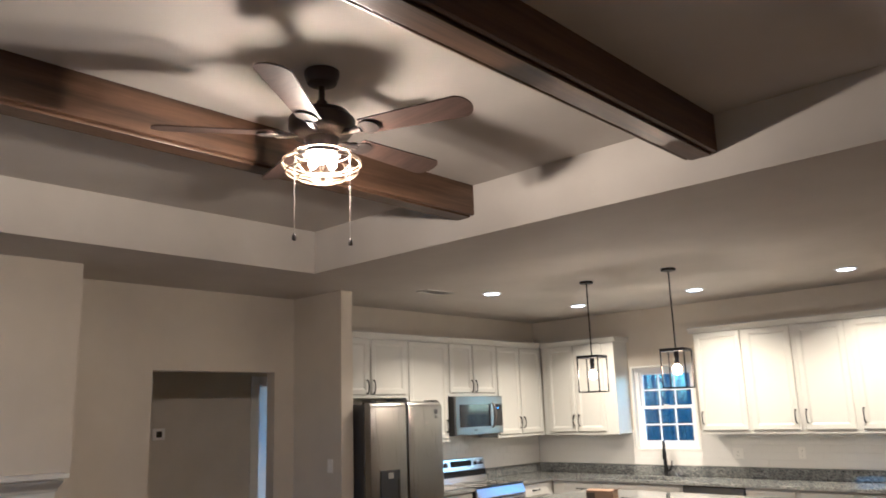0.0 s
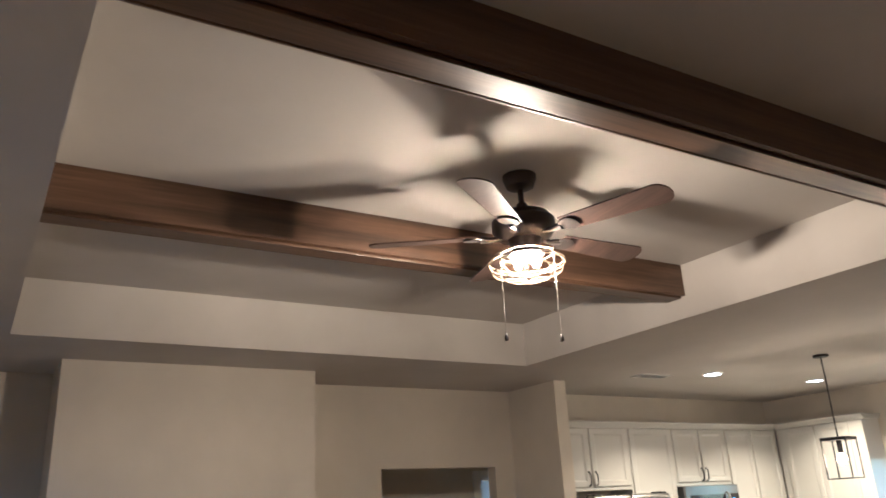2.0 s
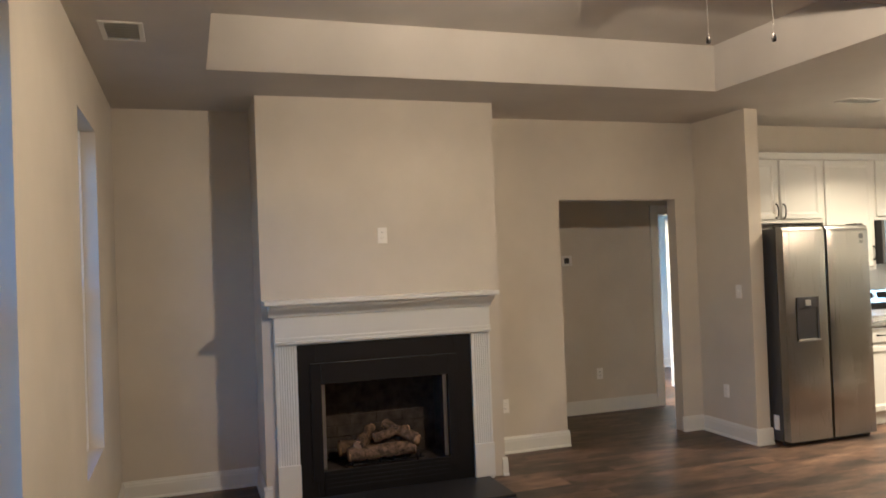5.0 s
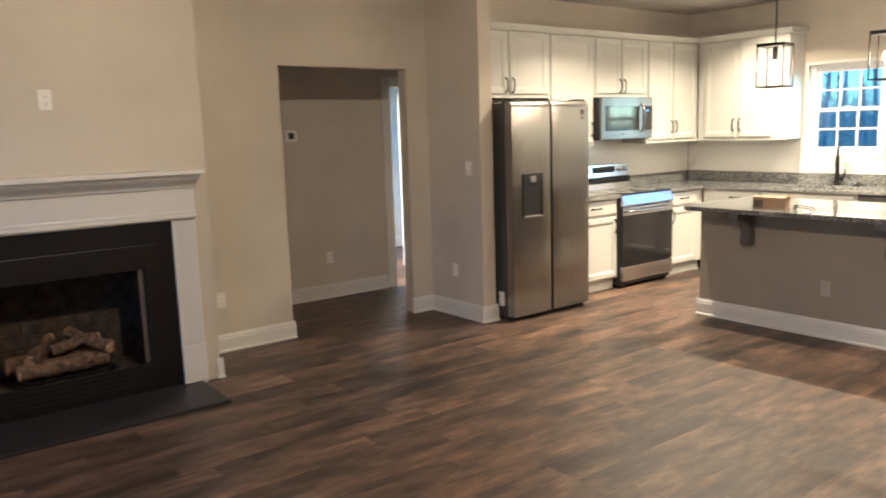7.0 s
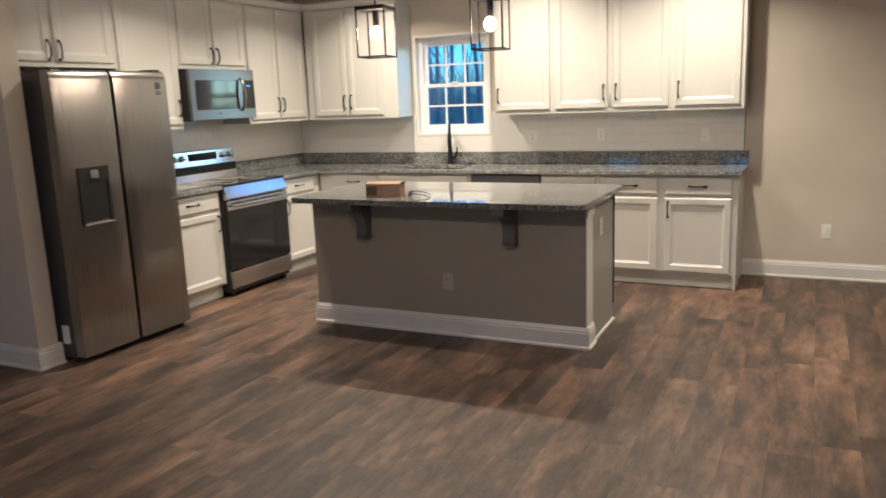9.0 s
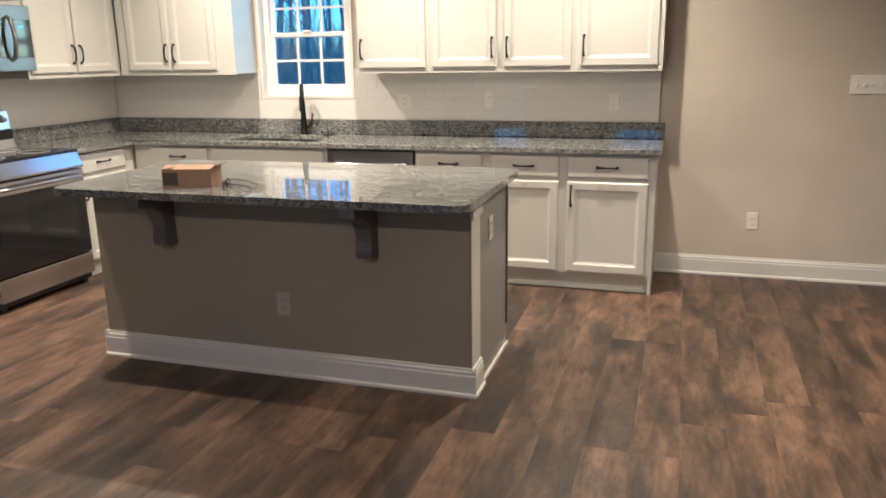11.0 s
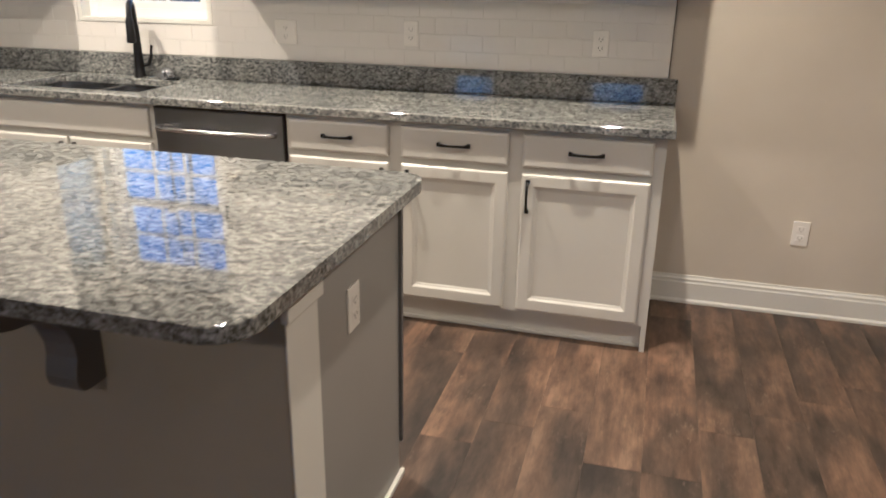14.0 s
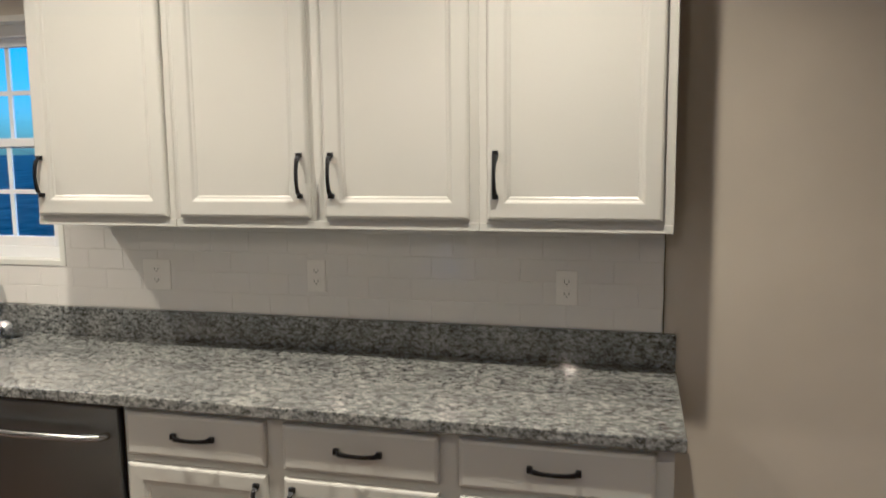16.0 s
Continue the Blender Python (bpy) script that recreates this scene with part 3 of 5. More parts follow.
def upper_cabinet(side, x0, x1, z0, z1, doors, label, depth=0.31, crown=(True, True), hz=0.075):
    r = root("wall_cabinet", side @ pose(x0, 0, z0), label, "cabinet", "white wall cabinets")
    w, h = x1 - x0, z1 - z0
    block("body", (0, -depth, 0), (w, -0.002, h), CABWHITE, r, bev=0.002)
    block("light_rail", (0.001, -depth - 0.004, -0.006), (w - 0.001, -depth + 0.016, 0.018), CABWHITE, r, bev=0.002)
    for a, b, hd in doors:
        d = front("door", r, a - x0, b - x0, 0.028, h - 0.062, -depth, DOOR_RINGS)
        if hd:
            hx = 0.026 if hd < 0 else (b - a) - 0.026
            pull(d, hx, -0.020, hz + 0.055, True)
    prof = [(-depth + 0.002, h - 0.055), (-depth - 0.020, h - 0.052), (-depth - 0.024, h - 0.040), (-depth - 0.046, h - 0.012), (-depth - 0.052, h - 0.008), (-depth - 0.052, h + 0.006), (-depth + 0.002, h + 0.006)]
    extrude_profile("crown", prof, -0.04 if crown[0] else 0.0005, w + 0.04 if crown[1] else w - 0.0005, CABWHITE, r)
    ret = []
    if crown[0]:
        ret.append(((-0.04, -depth - 0.004, h - 0.012), (-0.001, -0.004, h + 0.005)))
        ret.append(((-0.022, -depth - 0.004, h - 0.05), (-0.001, -0.004, h - 0.0125)))
    if crown[1]:
        ret.append(((w + 0.001, -depth - 0.004, h - 0.012), (w + 0.04, -0.004, h + 0.005)))
        ret.append(((w + 0.001, -depth - 0.004, h - 0.05), (w + 0.022, -0.004, h - 0.0125)))
    if ret:
        blocks("crown_return", ret, CABWHITE, r, bev=0.002)
    return r


UB, UT = 1.399, 2.50
upper_cabinet(WINDOW_WALL, -3.685, -3.152, UB, UT, [(-3.672, -3.176, -1)], "white wall cabinet with one panelled door beside the window", crown=(True, False))
upper_cabinet(WINDOW_WALL, -3.152, -2.151, UB, UT, [(-3.132, -2.68, 1), (-2.63, -2.18, -1)], "white two-door wall cabinet above the granite counter", crown=(False, False))
upper_cabinet(WINDOW_WALL, -2.151, -1.608, UB, UT, [(-2.127, -1.638, -1)], "white single-door wall cabinet at the end of the run", crown=(False, True))
upper_cabinet(WINDOW_WALL, -5.70, -4.672, UB, UT, [(-5.61, -5.228, 1), (-5.208, -4.828, -1)], "white two-door wall cabinet in the kitchen corner", crown=(False, True))
upper_cabinet(RANGE_WALL, 6.378, 7.285, UB, UT, [(6.40, 6.81, 1), (6.83, 7.235, -1)], "white two-door wall cabinet beside the microwave", crown=(False, False))
upper_cabinet(RANGE_WALL, 5.557, 6.377, 1.876, UT, [(5.58, 5.955, 1), (5.972, 6.355, -1)], "short white two-door cabinet above the microwave", crown=(False, False), hz=0.02)
upper_cabinet(RANGE_WALL, 4.94, 5.556, UB, UT, [(4.962, 5.535, 1)], "white single-door wall cabinet beside the refrigerator", crown=(False, False))
upper_cabinet(RANGE_WALL, 3.91, 4.939, 1.866, UT, [(3.945, 4.410, 1), (4.442, 4.915, -1)], "short white two-door cabinet above the refrigerator", crown=(False, False), hz=0.02)

base_cabinet(WINDOW_WALL, -3.172, -2.682, [(-3.158, -2.708, 1)], [(-3.158, -2.708, 1)], "white base cabinet with a drawer beside the dishwasher")
base_cabinet(WINDOW_WALL, -2.682, -2.176, [(-2.653, -2.203, -1)], [(-2.653, -2.203, 1)], "white base cabinet with a drawer and panelled door")
base_cabinet(WINDOW_WALL, -2.176, -1.604, [(-2.147, -1.648, -1)], [(-2.147, -1.648, 1)], "white base cabinet at the open end of the run", end=1)
sinkbase = base_cabinet(WINDOW_WALL, -4.765, -3.822, [(-4.74, -4.30, 1), (-4.285, -3.845, -1)], [(-4.74, -3.845, 0)], "white sink base cabinet with a false drawer front", top=0.66)
blocks("face_frame", [((0.0, -0.60, 0.6605), (0.943, -0.575, 0.897)), ((0.0, -0.5745, 0.6605), (0.02, -0.002, 0.897)), ((0.923, -0.5745, 0.6605), (0.943, -0.002, 0.897))], CABWHITE, sinkbase)
base_cabinet(WINDOW_WALL, -5.42, -4.766, [(-5.27, -4.785, 1)], [(-5.27, -4.785, 1)], "white base cabinet with a drawer in the corner")
base_cabinet(RANGE_WALL, 4.93, 5.566, [(4.955, 5.54, 1)], [(4.955, 5.54, 1)], "white base cabinet between refrigerator and range")
base_cabinet(RANGE_WALL, 6.372, 6.99, [(6.395, 6.86, -1)], [(6.395, 6.86, 1)], "white base cabinet between the range and the corner")


# ---- granite counters ----
def slab(name, outline, z0, z1, parent, bev=0.006):
    bm = bmesh.new()
    a = [bm.verts.new((x, y, z0)) for x, y in outline]
    b = [bm.verts.new((x, y, z1)) for x, y in outline]
    n = len(outline)
    for i in range(n):
        bm.faces.new((a[i], a[(i + 1) % n], b[(i + 1) % n], b[i]))
    bm.faces.new(a[::-1])
    bm.faces.new(b)
    return finish(name, bm, GRANITE, parent, bev, seg=3)


def rounded(x0, y0, x1, y1, r, n=7):
    pts = []
    for cx, cy, a0 in ((x1 - r, y1 - r, 0), (x0 + r, y1 - r, 90), (x0 + r, y0 + r, 180), (x1 - r, y0 + r, 270)):
        for i in range(n + 1):
            a = radians(a0 + 90 * i / n)
            pts.append((cx + r * math.cos(a), cy + r * math.sin(a)))
    return pts


CT0, CT1 = 0.899, 0.933
ct = root("countertop", pose(0, 0, 0), "speckled grey granite countertop on the white base cabinets", "countertop")
FY = YN - 0.648
FX = XW + 0.648
SX0, SX1, SY0, SY1 = -4.66, -3.93, 7.06, 7.45
slab("top", [(XW + 0.002, 6.39), (FX, 6.39), (FX, FY), (SX0, FY), (SX0, YN - 0.002), (XW + 0.002, YN - 0.002)], CT0, CT1, ct, 0.004)
slab("top", [(SX0 + 0.0005, FY), (SX1 - 0.0005, FY), (SX1 - 0.0005, SY0), (SX0 + 0.0005, SY0)], CT0, CT1, ct, 0.004)
slab("top", [(SX0 + 0.0005, SY1), (SX1 - 0.0005, SY1), (SX1 - 0.0005, YN - 0.002), (SX0 + 0.0005, YN - 0.002)], CT0, CT1, ct, 0.004)
slab("top", [(SX1, FY), (-1.566, FY), (-1.566, YN - 0.002), (SX1, YN - 0.002)], CT0, CT1, ct, 0.004)
slab("top", [(XW + 0.002, 4.945), (FX, 4.945), (FX, 5.588), (XW + 0.002, 5.588)], CT0, CT1, ct, 0.004)
block("upstand", (XW + 0.026, YN - 0.024, CT1 + 0.0005), (-1.568, YN - 0.002, 1.043), GRANITE, ct, bev=0.003)
block("upstand", (XW + 0.002, 6.392, CT1 + 0.0005), (XW + 0.024, YN - 0.002, 1.043), GRANITE, ct, bev=0.003)
block("upstand", (XW + 0.002, 4.947, CT1 + 0.0005), (XW + 0.024, 5.586, 1.043), GRANITE, ct, bev=0.003)

# sink: two steel bowls
sk = root("kitchen_sink", pose(0, 0, 0), "double-bowl stainless steel sink set under the granite", "sink")
for a, b in ((SX0 - 0.01, -4.30), (-4.285, SX1 + 0.01)):
    bm = bmesh.new()
    rings = []
    for ins, z in ((0, CT0 - 0.001), (0.012, CT0 - 0.001), (0.02, CT0 - 0.17), (0.05, CT0 - 0.2)):
        rings.append([bm.verts.new((x, y, z)) for x, y in rounded(a + ins, SY0 - 0.012 + ins, b - ins, SY1 + 0.012 - ins, 0.05, 4)])
    for p, q in zip(rings, rings[1:]):
        for i in range(len(p)):
            bm.faces.new((p[i], p[(i + 1) % len(p)], q[(i + 1) % len(q)], q[i]))
    bm.faces.new(rings[-1])
    finish("bowl", bm, STEEL_H, sk, smooth=True)
    lathe("drain", [(0.045, CT0 - 0.199), (0.045, CT0 - 0.196), (0.03, CT0 - 0.198), (0.0001, CT0 - 0.198)], NICKEL, sk, ((a + b) / 2, (SY0 + SY1) / 2, 0))

# faucet
fc = root("kitchen_faucet", pose(-4.245, 7.515, CT1, 0, 0, 24), "matte black high-arc pull-down kitchen faucet", "faucet")
lathe("base", [(0.030, 0), (0.030, 0.010), (0.026, 0.016), (0.025, 0.07), (0.021, 0.13), (0.017, 0.25), (0.015, 0.26)], BLACK, fc)
arc = [(0, 0, 0.25), (0, 0, 0.30)] + [(0, -0.05 + 0.05 * math.cos(radians(a)), 0.305 + 0.068 * math.sin(radians(a))) for a in range(15, 166, 15)] + [(0, -0.104, 0.29)]
tube("spout", arc, 0.0135, BLACK, fc, n=12)
lathe("spray_head", [(0.014, 0.30), (0.019, 0.285), (0.022, 0.185), (0.017, 0.18)], BLACK, fc, (0, -0.106, 0))
tube("lever", [(0.02, 0, 0.06), (0.045, 0, 0.065), (0.062, 0, 0.10), (0.07, 0, 0.16)], [0.012, 0.011, 0.007, 0.006], BLACK, fc)
ss = root("sink_strainer", pose(-4.03, 7.49, CT1), "small steel sink strainers beside the faucet", "strainer")
lathe("basket", [(0.024, 0), (0.04, 0.012), (0.041, 0.018), (0.03, 0.018), (0.008, 0.014), (0.008, 0.034), (0.0001, 0.036)], STEEL_X, ss)
ss2 = copy_thing(ss, pose(-4.10, 7.52, CT1 + 0.012, 38, 0, 20))

# ---- dishwasher ----
dw = root("dishwasher", pose(-3.806, YN - 0.625, 0), "stainless steel dishwasher with a bar handle", "dishwasher")
block("body", (0.004, 0.03, 0.10), (0.64, 0.6, 0.89), BLACKPLASTIC, dw, bev=0)
block("door", (0.008, 0, 0.115), (0.636, 0.03, 0.884), STEEL_M, dw, bev=0.006)
# thin black strip for the dark line above the door
block("door_top_strip", (0.01, -0.002, 0.885), (0.634, 0.028, 0.892), BLACKPLASTIC, dw, bev=0.002)
tube("handle", [(0.04, 0.0, 0.797), (0.045, -0.035, 0.802), (0.10, -0.045, 0.80), (0.32, -0.052, 0.798), (0.54, -0.045, 0.80), (0.595, -0.035, 0.802), (0.60, 0.0, 0.797)], 0.011, STEEL_H, dw, n=10)
block("badge", (0.06, -0.003, 0.808), (0.13, 0.0, 0.816), NICKEL, dw, bev=0.0005)
block("toe_panel", (0.01, 0.06, 0.0), (0.63, 0.075, 0.11), BLACKPLASTIC, dw, bev=0.002)

# ---- range ----
rg = root("kitchen_range", pose(XW + 0.004, 5.592, 0.012, 0, 0, 90), "stainless steel electric range with a black glass oven door", "range")
RW = 0.794
block("body", (0.002, -0.635, 0.02), (RW - 0.002, -0.03, 0.905), BLACKPLASTIC, rg, bev=0.002)
block("cooktop", (0.0, -0.645, 0.906), (RW, -0.03, 0.922), CERAMIC, rg, bev=0.003)
extrude_profile("front_panel", [(-0.636, 0.80), (-0.676, 0.80), (-0.680, 0.806), (-0.678, 0.816), (-0.644, 0.902), (-0.636, 0.905)], 0.004, RW - 0.004, STEEL_H, rg)
block("oven_door", (0.004, -0.668, 0.215), (RW - 0.004, -0.636, 0.792), BLACKGLASS, rg, bev=0.005)
block("door_band", (0.006, -0.674, 0.71), (RW - 0.006, -0.667, 0.788), STEEL_H, rg, bev=0.002)
tube("handle", [(0.05, -0.67, 0.75), (0.055, -0.715, 0.752), (0.12, -0.722, 0.752), (RW - 0.12, -0.722, 0.752), (RW - 0.055, -0.715, 0.752), (RW - 0.05, -0.67, 0.75)], 0.012, STEEL_H, rg, n=10)
block("drawer", (0.004, -0.668, 0.06), (RW - 0.004, -0.636, 0.205), STEEL_H, rg, bev=0.006)
for u in (0.03, RW - 0.07):
    block("foot", (u, -0.62, -0.012), (u + 0.04, -0.58, 0.02), BLACKPLASTIC, rg, bev=0.002)
prof = [(-0.132, 0.923), (-0.108, 0.985), (-0.085, 1.17), (-0.045, 1.178), (-0.03, 1.16), (-0.03, 0.923)]
extrude_profile("backguard", prof, 0.0, RW, STEEL_H, rg)
blocks("control_panel", [((0.22, -0.096, 1.09), (0.57, -0.086, 1.155))], BLACKGLASS, rg, bev=0.002)
block("riser_glass", (0.006, -0.118, 0.985), (RW - 0.006, -0.094, 1.05), BLACKGLASS, rg, bev=0.002)
for kx in (0.06, 0.145, 0.645, 0.735):
    lathe("knob", [(0.026, 0.0), (0.026, 0.012), (0.021, 0.016), (0.019, 0.034), (0.0001, 0.036)], STEEL_H, rg, (kx, -0.088, 1.12), 20, "y")
for cx, cy, cr in ((0.2, -0.48, 0.115), (0.59, -0.48, 0.095), (0.2, -0.22, 0.08), (0.59, -0.22, 0.105)):
    bm = bmesh.new()
    add_tube(bm, [(cx + cr * math.cos(radians(a)), cy + cr * math.sin(radians(a)), 0.9222) for a in range(0, 360, 10)], 0.0012, 4, True)
    finish("burner_ring", bm, PLATE, rg)

# ---- microwave ----
mw = root("microwave_oven", pose(XW + 0.004, 5.592, 1.452, 0, 0, 90), "stainless steel over-the-range microwave with a curved handle", "microwave")
MW, MH = 0.794, 0.415
block("body", (0.0, -0.375, 0), (MW, -0.004, MH), BLACKPLASTIC, mw, bev=0.003)
block("face", (0.0, -0.402, 0.0), (MW, -0.376, MH), STEEL_M, mw, bev=0.006)
block("window", (0.06, -0.4055, 0.085), (0.575, -0.4015, 0.325), BLACKGLASS, mw, bev=0.002)
block("control_panel", (0.635, -0.4055, 0.085), (0.785, -0.4015, 0.325), BLACKGLASS, mw, bev=0.002)
tube("handle", [(0.605, -0.40, 0.07), (0.605, -0.43, 0.085), (0.605, -0.445, 0.15), (0.605, -0.45, 0.205), (0.605, -0.445, 0.26), (0.605, -0.43, 0.325), (0.605, -0.40, 0.34)], 0.014, STEEL, mw, n=10)
block("badge", (0.30, -0.4045, 0.045), (0.345, -0.4015, 0.055), BLACKPLASTIC, mw, bev=0)
block("display", (0.69, -0.4065, 0.275), (0.72, -0.405, 0.285), glow("blue_display", (0.1, 0.35, 1.0), 2.0), mw, bev=0)
block("vent_grille", (0.02, -0.36, -0.004), (MW - 0.02, -0.05, 0.0), BLACKPLASTIC, mw, bev=0)

# ---- refrigerator ----
fr = root("refrigerator", pose(XW + 0.004, 3.95, 0, 0, 0, 90), "stainless steel side-by-side refrigerator with a water dispenser", "refrigerator")
FW, FD, FH = 0.915, 0.80, 1.81
block("body", (0.004, -FD, 0.03), (FW - 0.004, -0.03, FH - 0.015), FRIDGESIDE, fr, bev=0.004)
block("base_grille", (0.01, -FD - 0.02, 0.0), (FW - 0.01, -FD + 0.02, 0.05), BLACKPLASTIC, fr, bev=0.003)


def fridge_door(x0, x1, hole=None):
    """Slightly crowned door front with a bright rounded top."""
    bm = bmesh.new()
    prof = []
    n = 10
    for i in range(n + 1):
        u = i / n
        prof.append((x0 + (x1 - x0) * u, -FD - 0.083 - 0.007 * (1 - (2 * u - 1) ** 6)))
    prof = [(x0, -FD - 0.006)] + prof + [(x1, -FD - 0.006)]
    zs = [0.04, 0.05] + [FH - 0.06 + 0.06 * math.sin(radians(a)) for a in range(0, 91, 15)]
    rows = []
    for k, z in enumerate(zs):
        ins = 0.004 if k == 0 else 0.0 if k == 1 else 0.042 * (1 - math.cos(radians(15 * (k - 2))))
        rows.append([bm.verts.new((x, y + (ins if y < -FD - 0.01 else 0), z)) for x, y in prof])
    m = len(prof)
    for a, b in zip(rows, rows[1:]):
        for i in range(m):
            bm.faces.new((a[i], a[(i + 1) % m], b[(i + 1) % m], b[i]))
    bm.faces.new(rows[0][::-1])
    bm.faces.new(rows[-1])
    return finish("door", bm, STEEL, fr, smooth=True)


fridge_door(0.004, 0.436)
fridge_door(0.462, 0.911)
block("handle_recess", (0.437, -FD - 0.05, 0.06), (0.461, -FD - 0.004, FH - 0.02), BLACKPLASTIC, fr, bev=0)
tagged(blocks("dispenser", [((0.105, -FD - 0.098, 0.862), (0.125, -FD - 0.085, 1.222)), ((0.315, -FD - 0.098, 0.862), (0.335, -FD - 0.085, 1.222)), ((0.125, -FD - 0.098, 1.13), (0.315, -FD - 0.085, 1.222)), ((0.125, -FD - 0.0925, 0.88), (0.315, -FD - 0.085, 1.13))], DISPENSER, fr, bev=0.002), "black recessed water dispenser")
block("dispenser_tray", (0.108, -FD - 0.115, 0.858), (0.332, -FD - 0.085, 0.872), NICKEL, fr, bev=0.003)
block("dispenser_paddle", (0.19, -FD - 0.104, 1.15), (0.25, -FD - 0.09, 1.20), NICKEL, fr, bev=0.003)
blocks("badge", [((0.80, -FD - 0.0925, 1.69), (0.845, -FD - 0.089, 1.735)), ((0.80, -FD - 0.0925, 1.668), (0.845, -FD - 0.089, 1.676)), ((0.80, -FD - 0.0925, 1.654), (0.845, -FD - 0.089, 1.662))], FRIDGESIDE, fr, bev=0.001)
for u in (0.03, FW - 0.10):
    block("hinge_cover", (u, -FD - 0.06, FH - 0.016), (u + 0.07, -FD + 0.06, FH + 0.012), BLACKPLASTIC, fr, bev=0.004)
block("side_label", (0.0005, -0.76, 0.12), (0.0045, -0.70, 0.24), PLATE, fr, bev=0)

# ---- island ----
IX0, IX1, IY0, IY1 = -4.277, -2.300, 5.258, 5.945
isl = root("kitchen_island", pose(0, 0, 0), "grey painted kitchen island with a speckled granite top", "island")
block("body", (IX0, IY0, 0), (IX1 - 0.001, IY1, CT0), ISLAND, isl, bev=0.002)
tagged(block("corner_post", (IX1, IY0 - 0.001, 0.0), (IX1 + 0.004, IY0 + 0.143, CT0 - 0.001), TRIM, isl, bev=0.001), "white corner board")
block("end_panel", (IX1, IY0 + 0.144, 0.0), (IX1 + 0.003, IY1 - 0.012, CT0 - 0.001), ISLEND, isl, bev=0.001)
block("panel_edge", (IX1 - 0.01, IY1 - 0.012, 0.12), (IX1 + 0.012, IY1 + 0.004, CT0 - 0.002), CORBEL, isl, bev=0.001)
block("post_cap", (IX1 - 0.002, IY0 - 0.012, 0.825), (IX1 + 0.016, IY0 + 0.152, 0.897), TRIM, isl, bev=0.004)
baseboard((IX0 - 0.0185, IY0), (IX1 + 0.0225, IY0), (0, -1), "baseboard", isl)
baseboard((IX1 + 0.004, IY0 - 0.0135), (IX1 + 0.004, IY0 + 0.145), (1, 0), "baseboard", isl)
baseboard((IX0, IY0 - 0.0135), (IX0, IY1), (-1, 0), "baseboard", isl)
block("shoe_moulding", (IX1 + 0.003, IY0 + 0.146, 0), (IX1 + 0.018, IY1, 0.02), TRIM, isl, bev=0.005)
slab("top", rounded(-4.30, 5.0, -2.246, 6.052, 0.075), CT0, CT1, isl, 0.006)
blocks("cabinet_front", [((IX0 + 0.03 + k * 0.49, IY1, 0.11), (IX0 + 0.49 + k * 0.49, IY1 + 0.02, 0.86)) for k in range(4)], CABWHITE, isl, bev=0.003)


def corbel(x):
    prof = [(0, 0.898), (-0.25, 0.898), (-0.25, 0.858), (-0.235, 0.851), (-0.215, 0.845), (-0.165, 0.838), (-0.12, 0.818), (-0.09, 0.783), (-0.075, 0.745), (-0.074, 0.715), (-0.080, 0.695), (-0.085, 0.672), (-0.081, 0.652), (-0.070, 0.639), (-0.055, 0.635), (0, 0.635)]
    o = extrude_profile("corbel", [(IY0 + y, z) for y, z in prof], x - 0.038, x + 0.038, CORBEL, isl)
    return o


corbel(-3.835)
corbel(-2.77)


# ---- plates ----
def plate(kind, m, label, gangs=1, mat=PLATE):
    """Wall plate. Local: facing -y, centred."""
    r = root(kind, m, label, "outlet" if "outlet" in kind else "switch", kind + "s")
    w = 0.035 + 0.023 * (gangs - 1)
    block("plate", (-w, -0.006, -0.057), (w, 0, 0.057), mat, r, bev=0.003)
    if "outlet" in kind:
        for s in (-1, 1):
            block("receptacle", (-0.0165, -0.008, s * 0.02 - 0.014), (0.0165, -0.005, s * 0.02 + 0.014), mat, r, bev=0.002)
            blocks("slot", [((-0.0085, -0.0085, s * 0.02 - 0.003), (-0.0065, -0.0075, s * 0.02 + 0.006)), ((0.0065, -0.0085, s * 0.02 - 0.003), (0.0085, -0.0075, s * 0.02 + 0.006)), ((-0.002, -0.0085, s * 0.02 - 0.010), (0.002, -0.0075, s * 0.02 - 0.006))], SLOT, r)
    else:
        for g in range(gangs):
            cx = (g - (gangs - 1) / 2) * 0.046
            block("toggle", (cx - 0.005, -0.018, -0.008), (cx + 0.005, -0.005, 0.012), PLATE, r, bev=0.002)
    return r


plate("wall_outlet", pose(-0.966, YN, 0.39), "white duplex outlet low on the greige wall")
for x, z in ((-3.439, 1.181), (-2.793, 1.194), (-1.913, 1.18)):
    plate("wall_outlet", pose(x, YN - 0.0085, z), "white duplex outlet in the tiled backsplash", 2 if x < -3 else 1)
plate("wall_switch", pose(-0.36, YN, 1.29), "white four-gang toggle switch plate on the wall", 4)
plate("wall_outlet", pose(-3.232, IY0, 0.367), "taupe outlet on the taupe island front", mat=TAUPEPLATE)
plate("wall_outlet", pose(IX1 + 0.003, 5.592, 0.716, 0, 0, 90), "white outlet on the island end panel")
plate("wall_outlet", pose(-5.45, 0.665, 1.83, 0, 0, 90), "white outlet plate on the chimney breast", 1)
plate("wall_outlet", pose(XW, 1.812, 0.395, 0, 0, 90), "white outlet beside the fireplace")
plate("wall_outlet", pose(-5.693, 3.78, 0.40), "white outlet on the short wall")
plate("wall_switch", pose(-5.482, 3.78, 1.277), "white switch plate on the short wall")
plate("wall_outlet", pose(-7.15, 3.361, 0.40, 0, 0, 90), "white outlet in the hallway")
th = root("thermostat", pose(-7.15, 3.017, 1.585, 0, 0, 90), "white square thermostat with a dark screen", "thermostat")
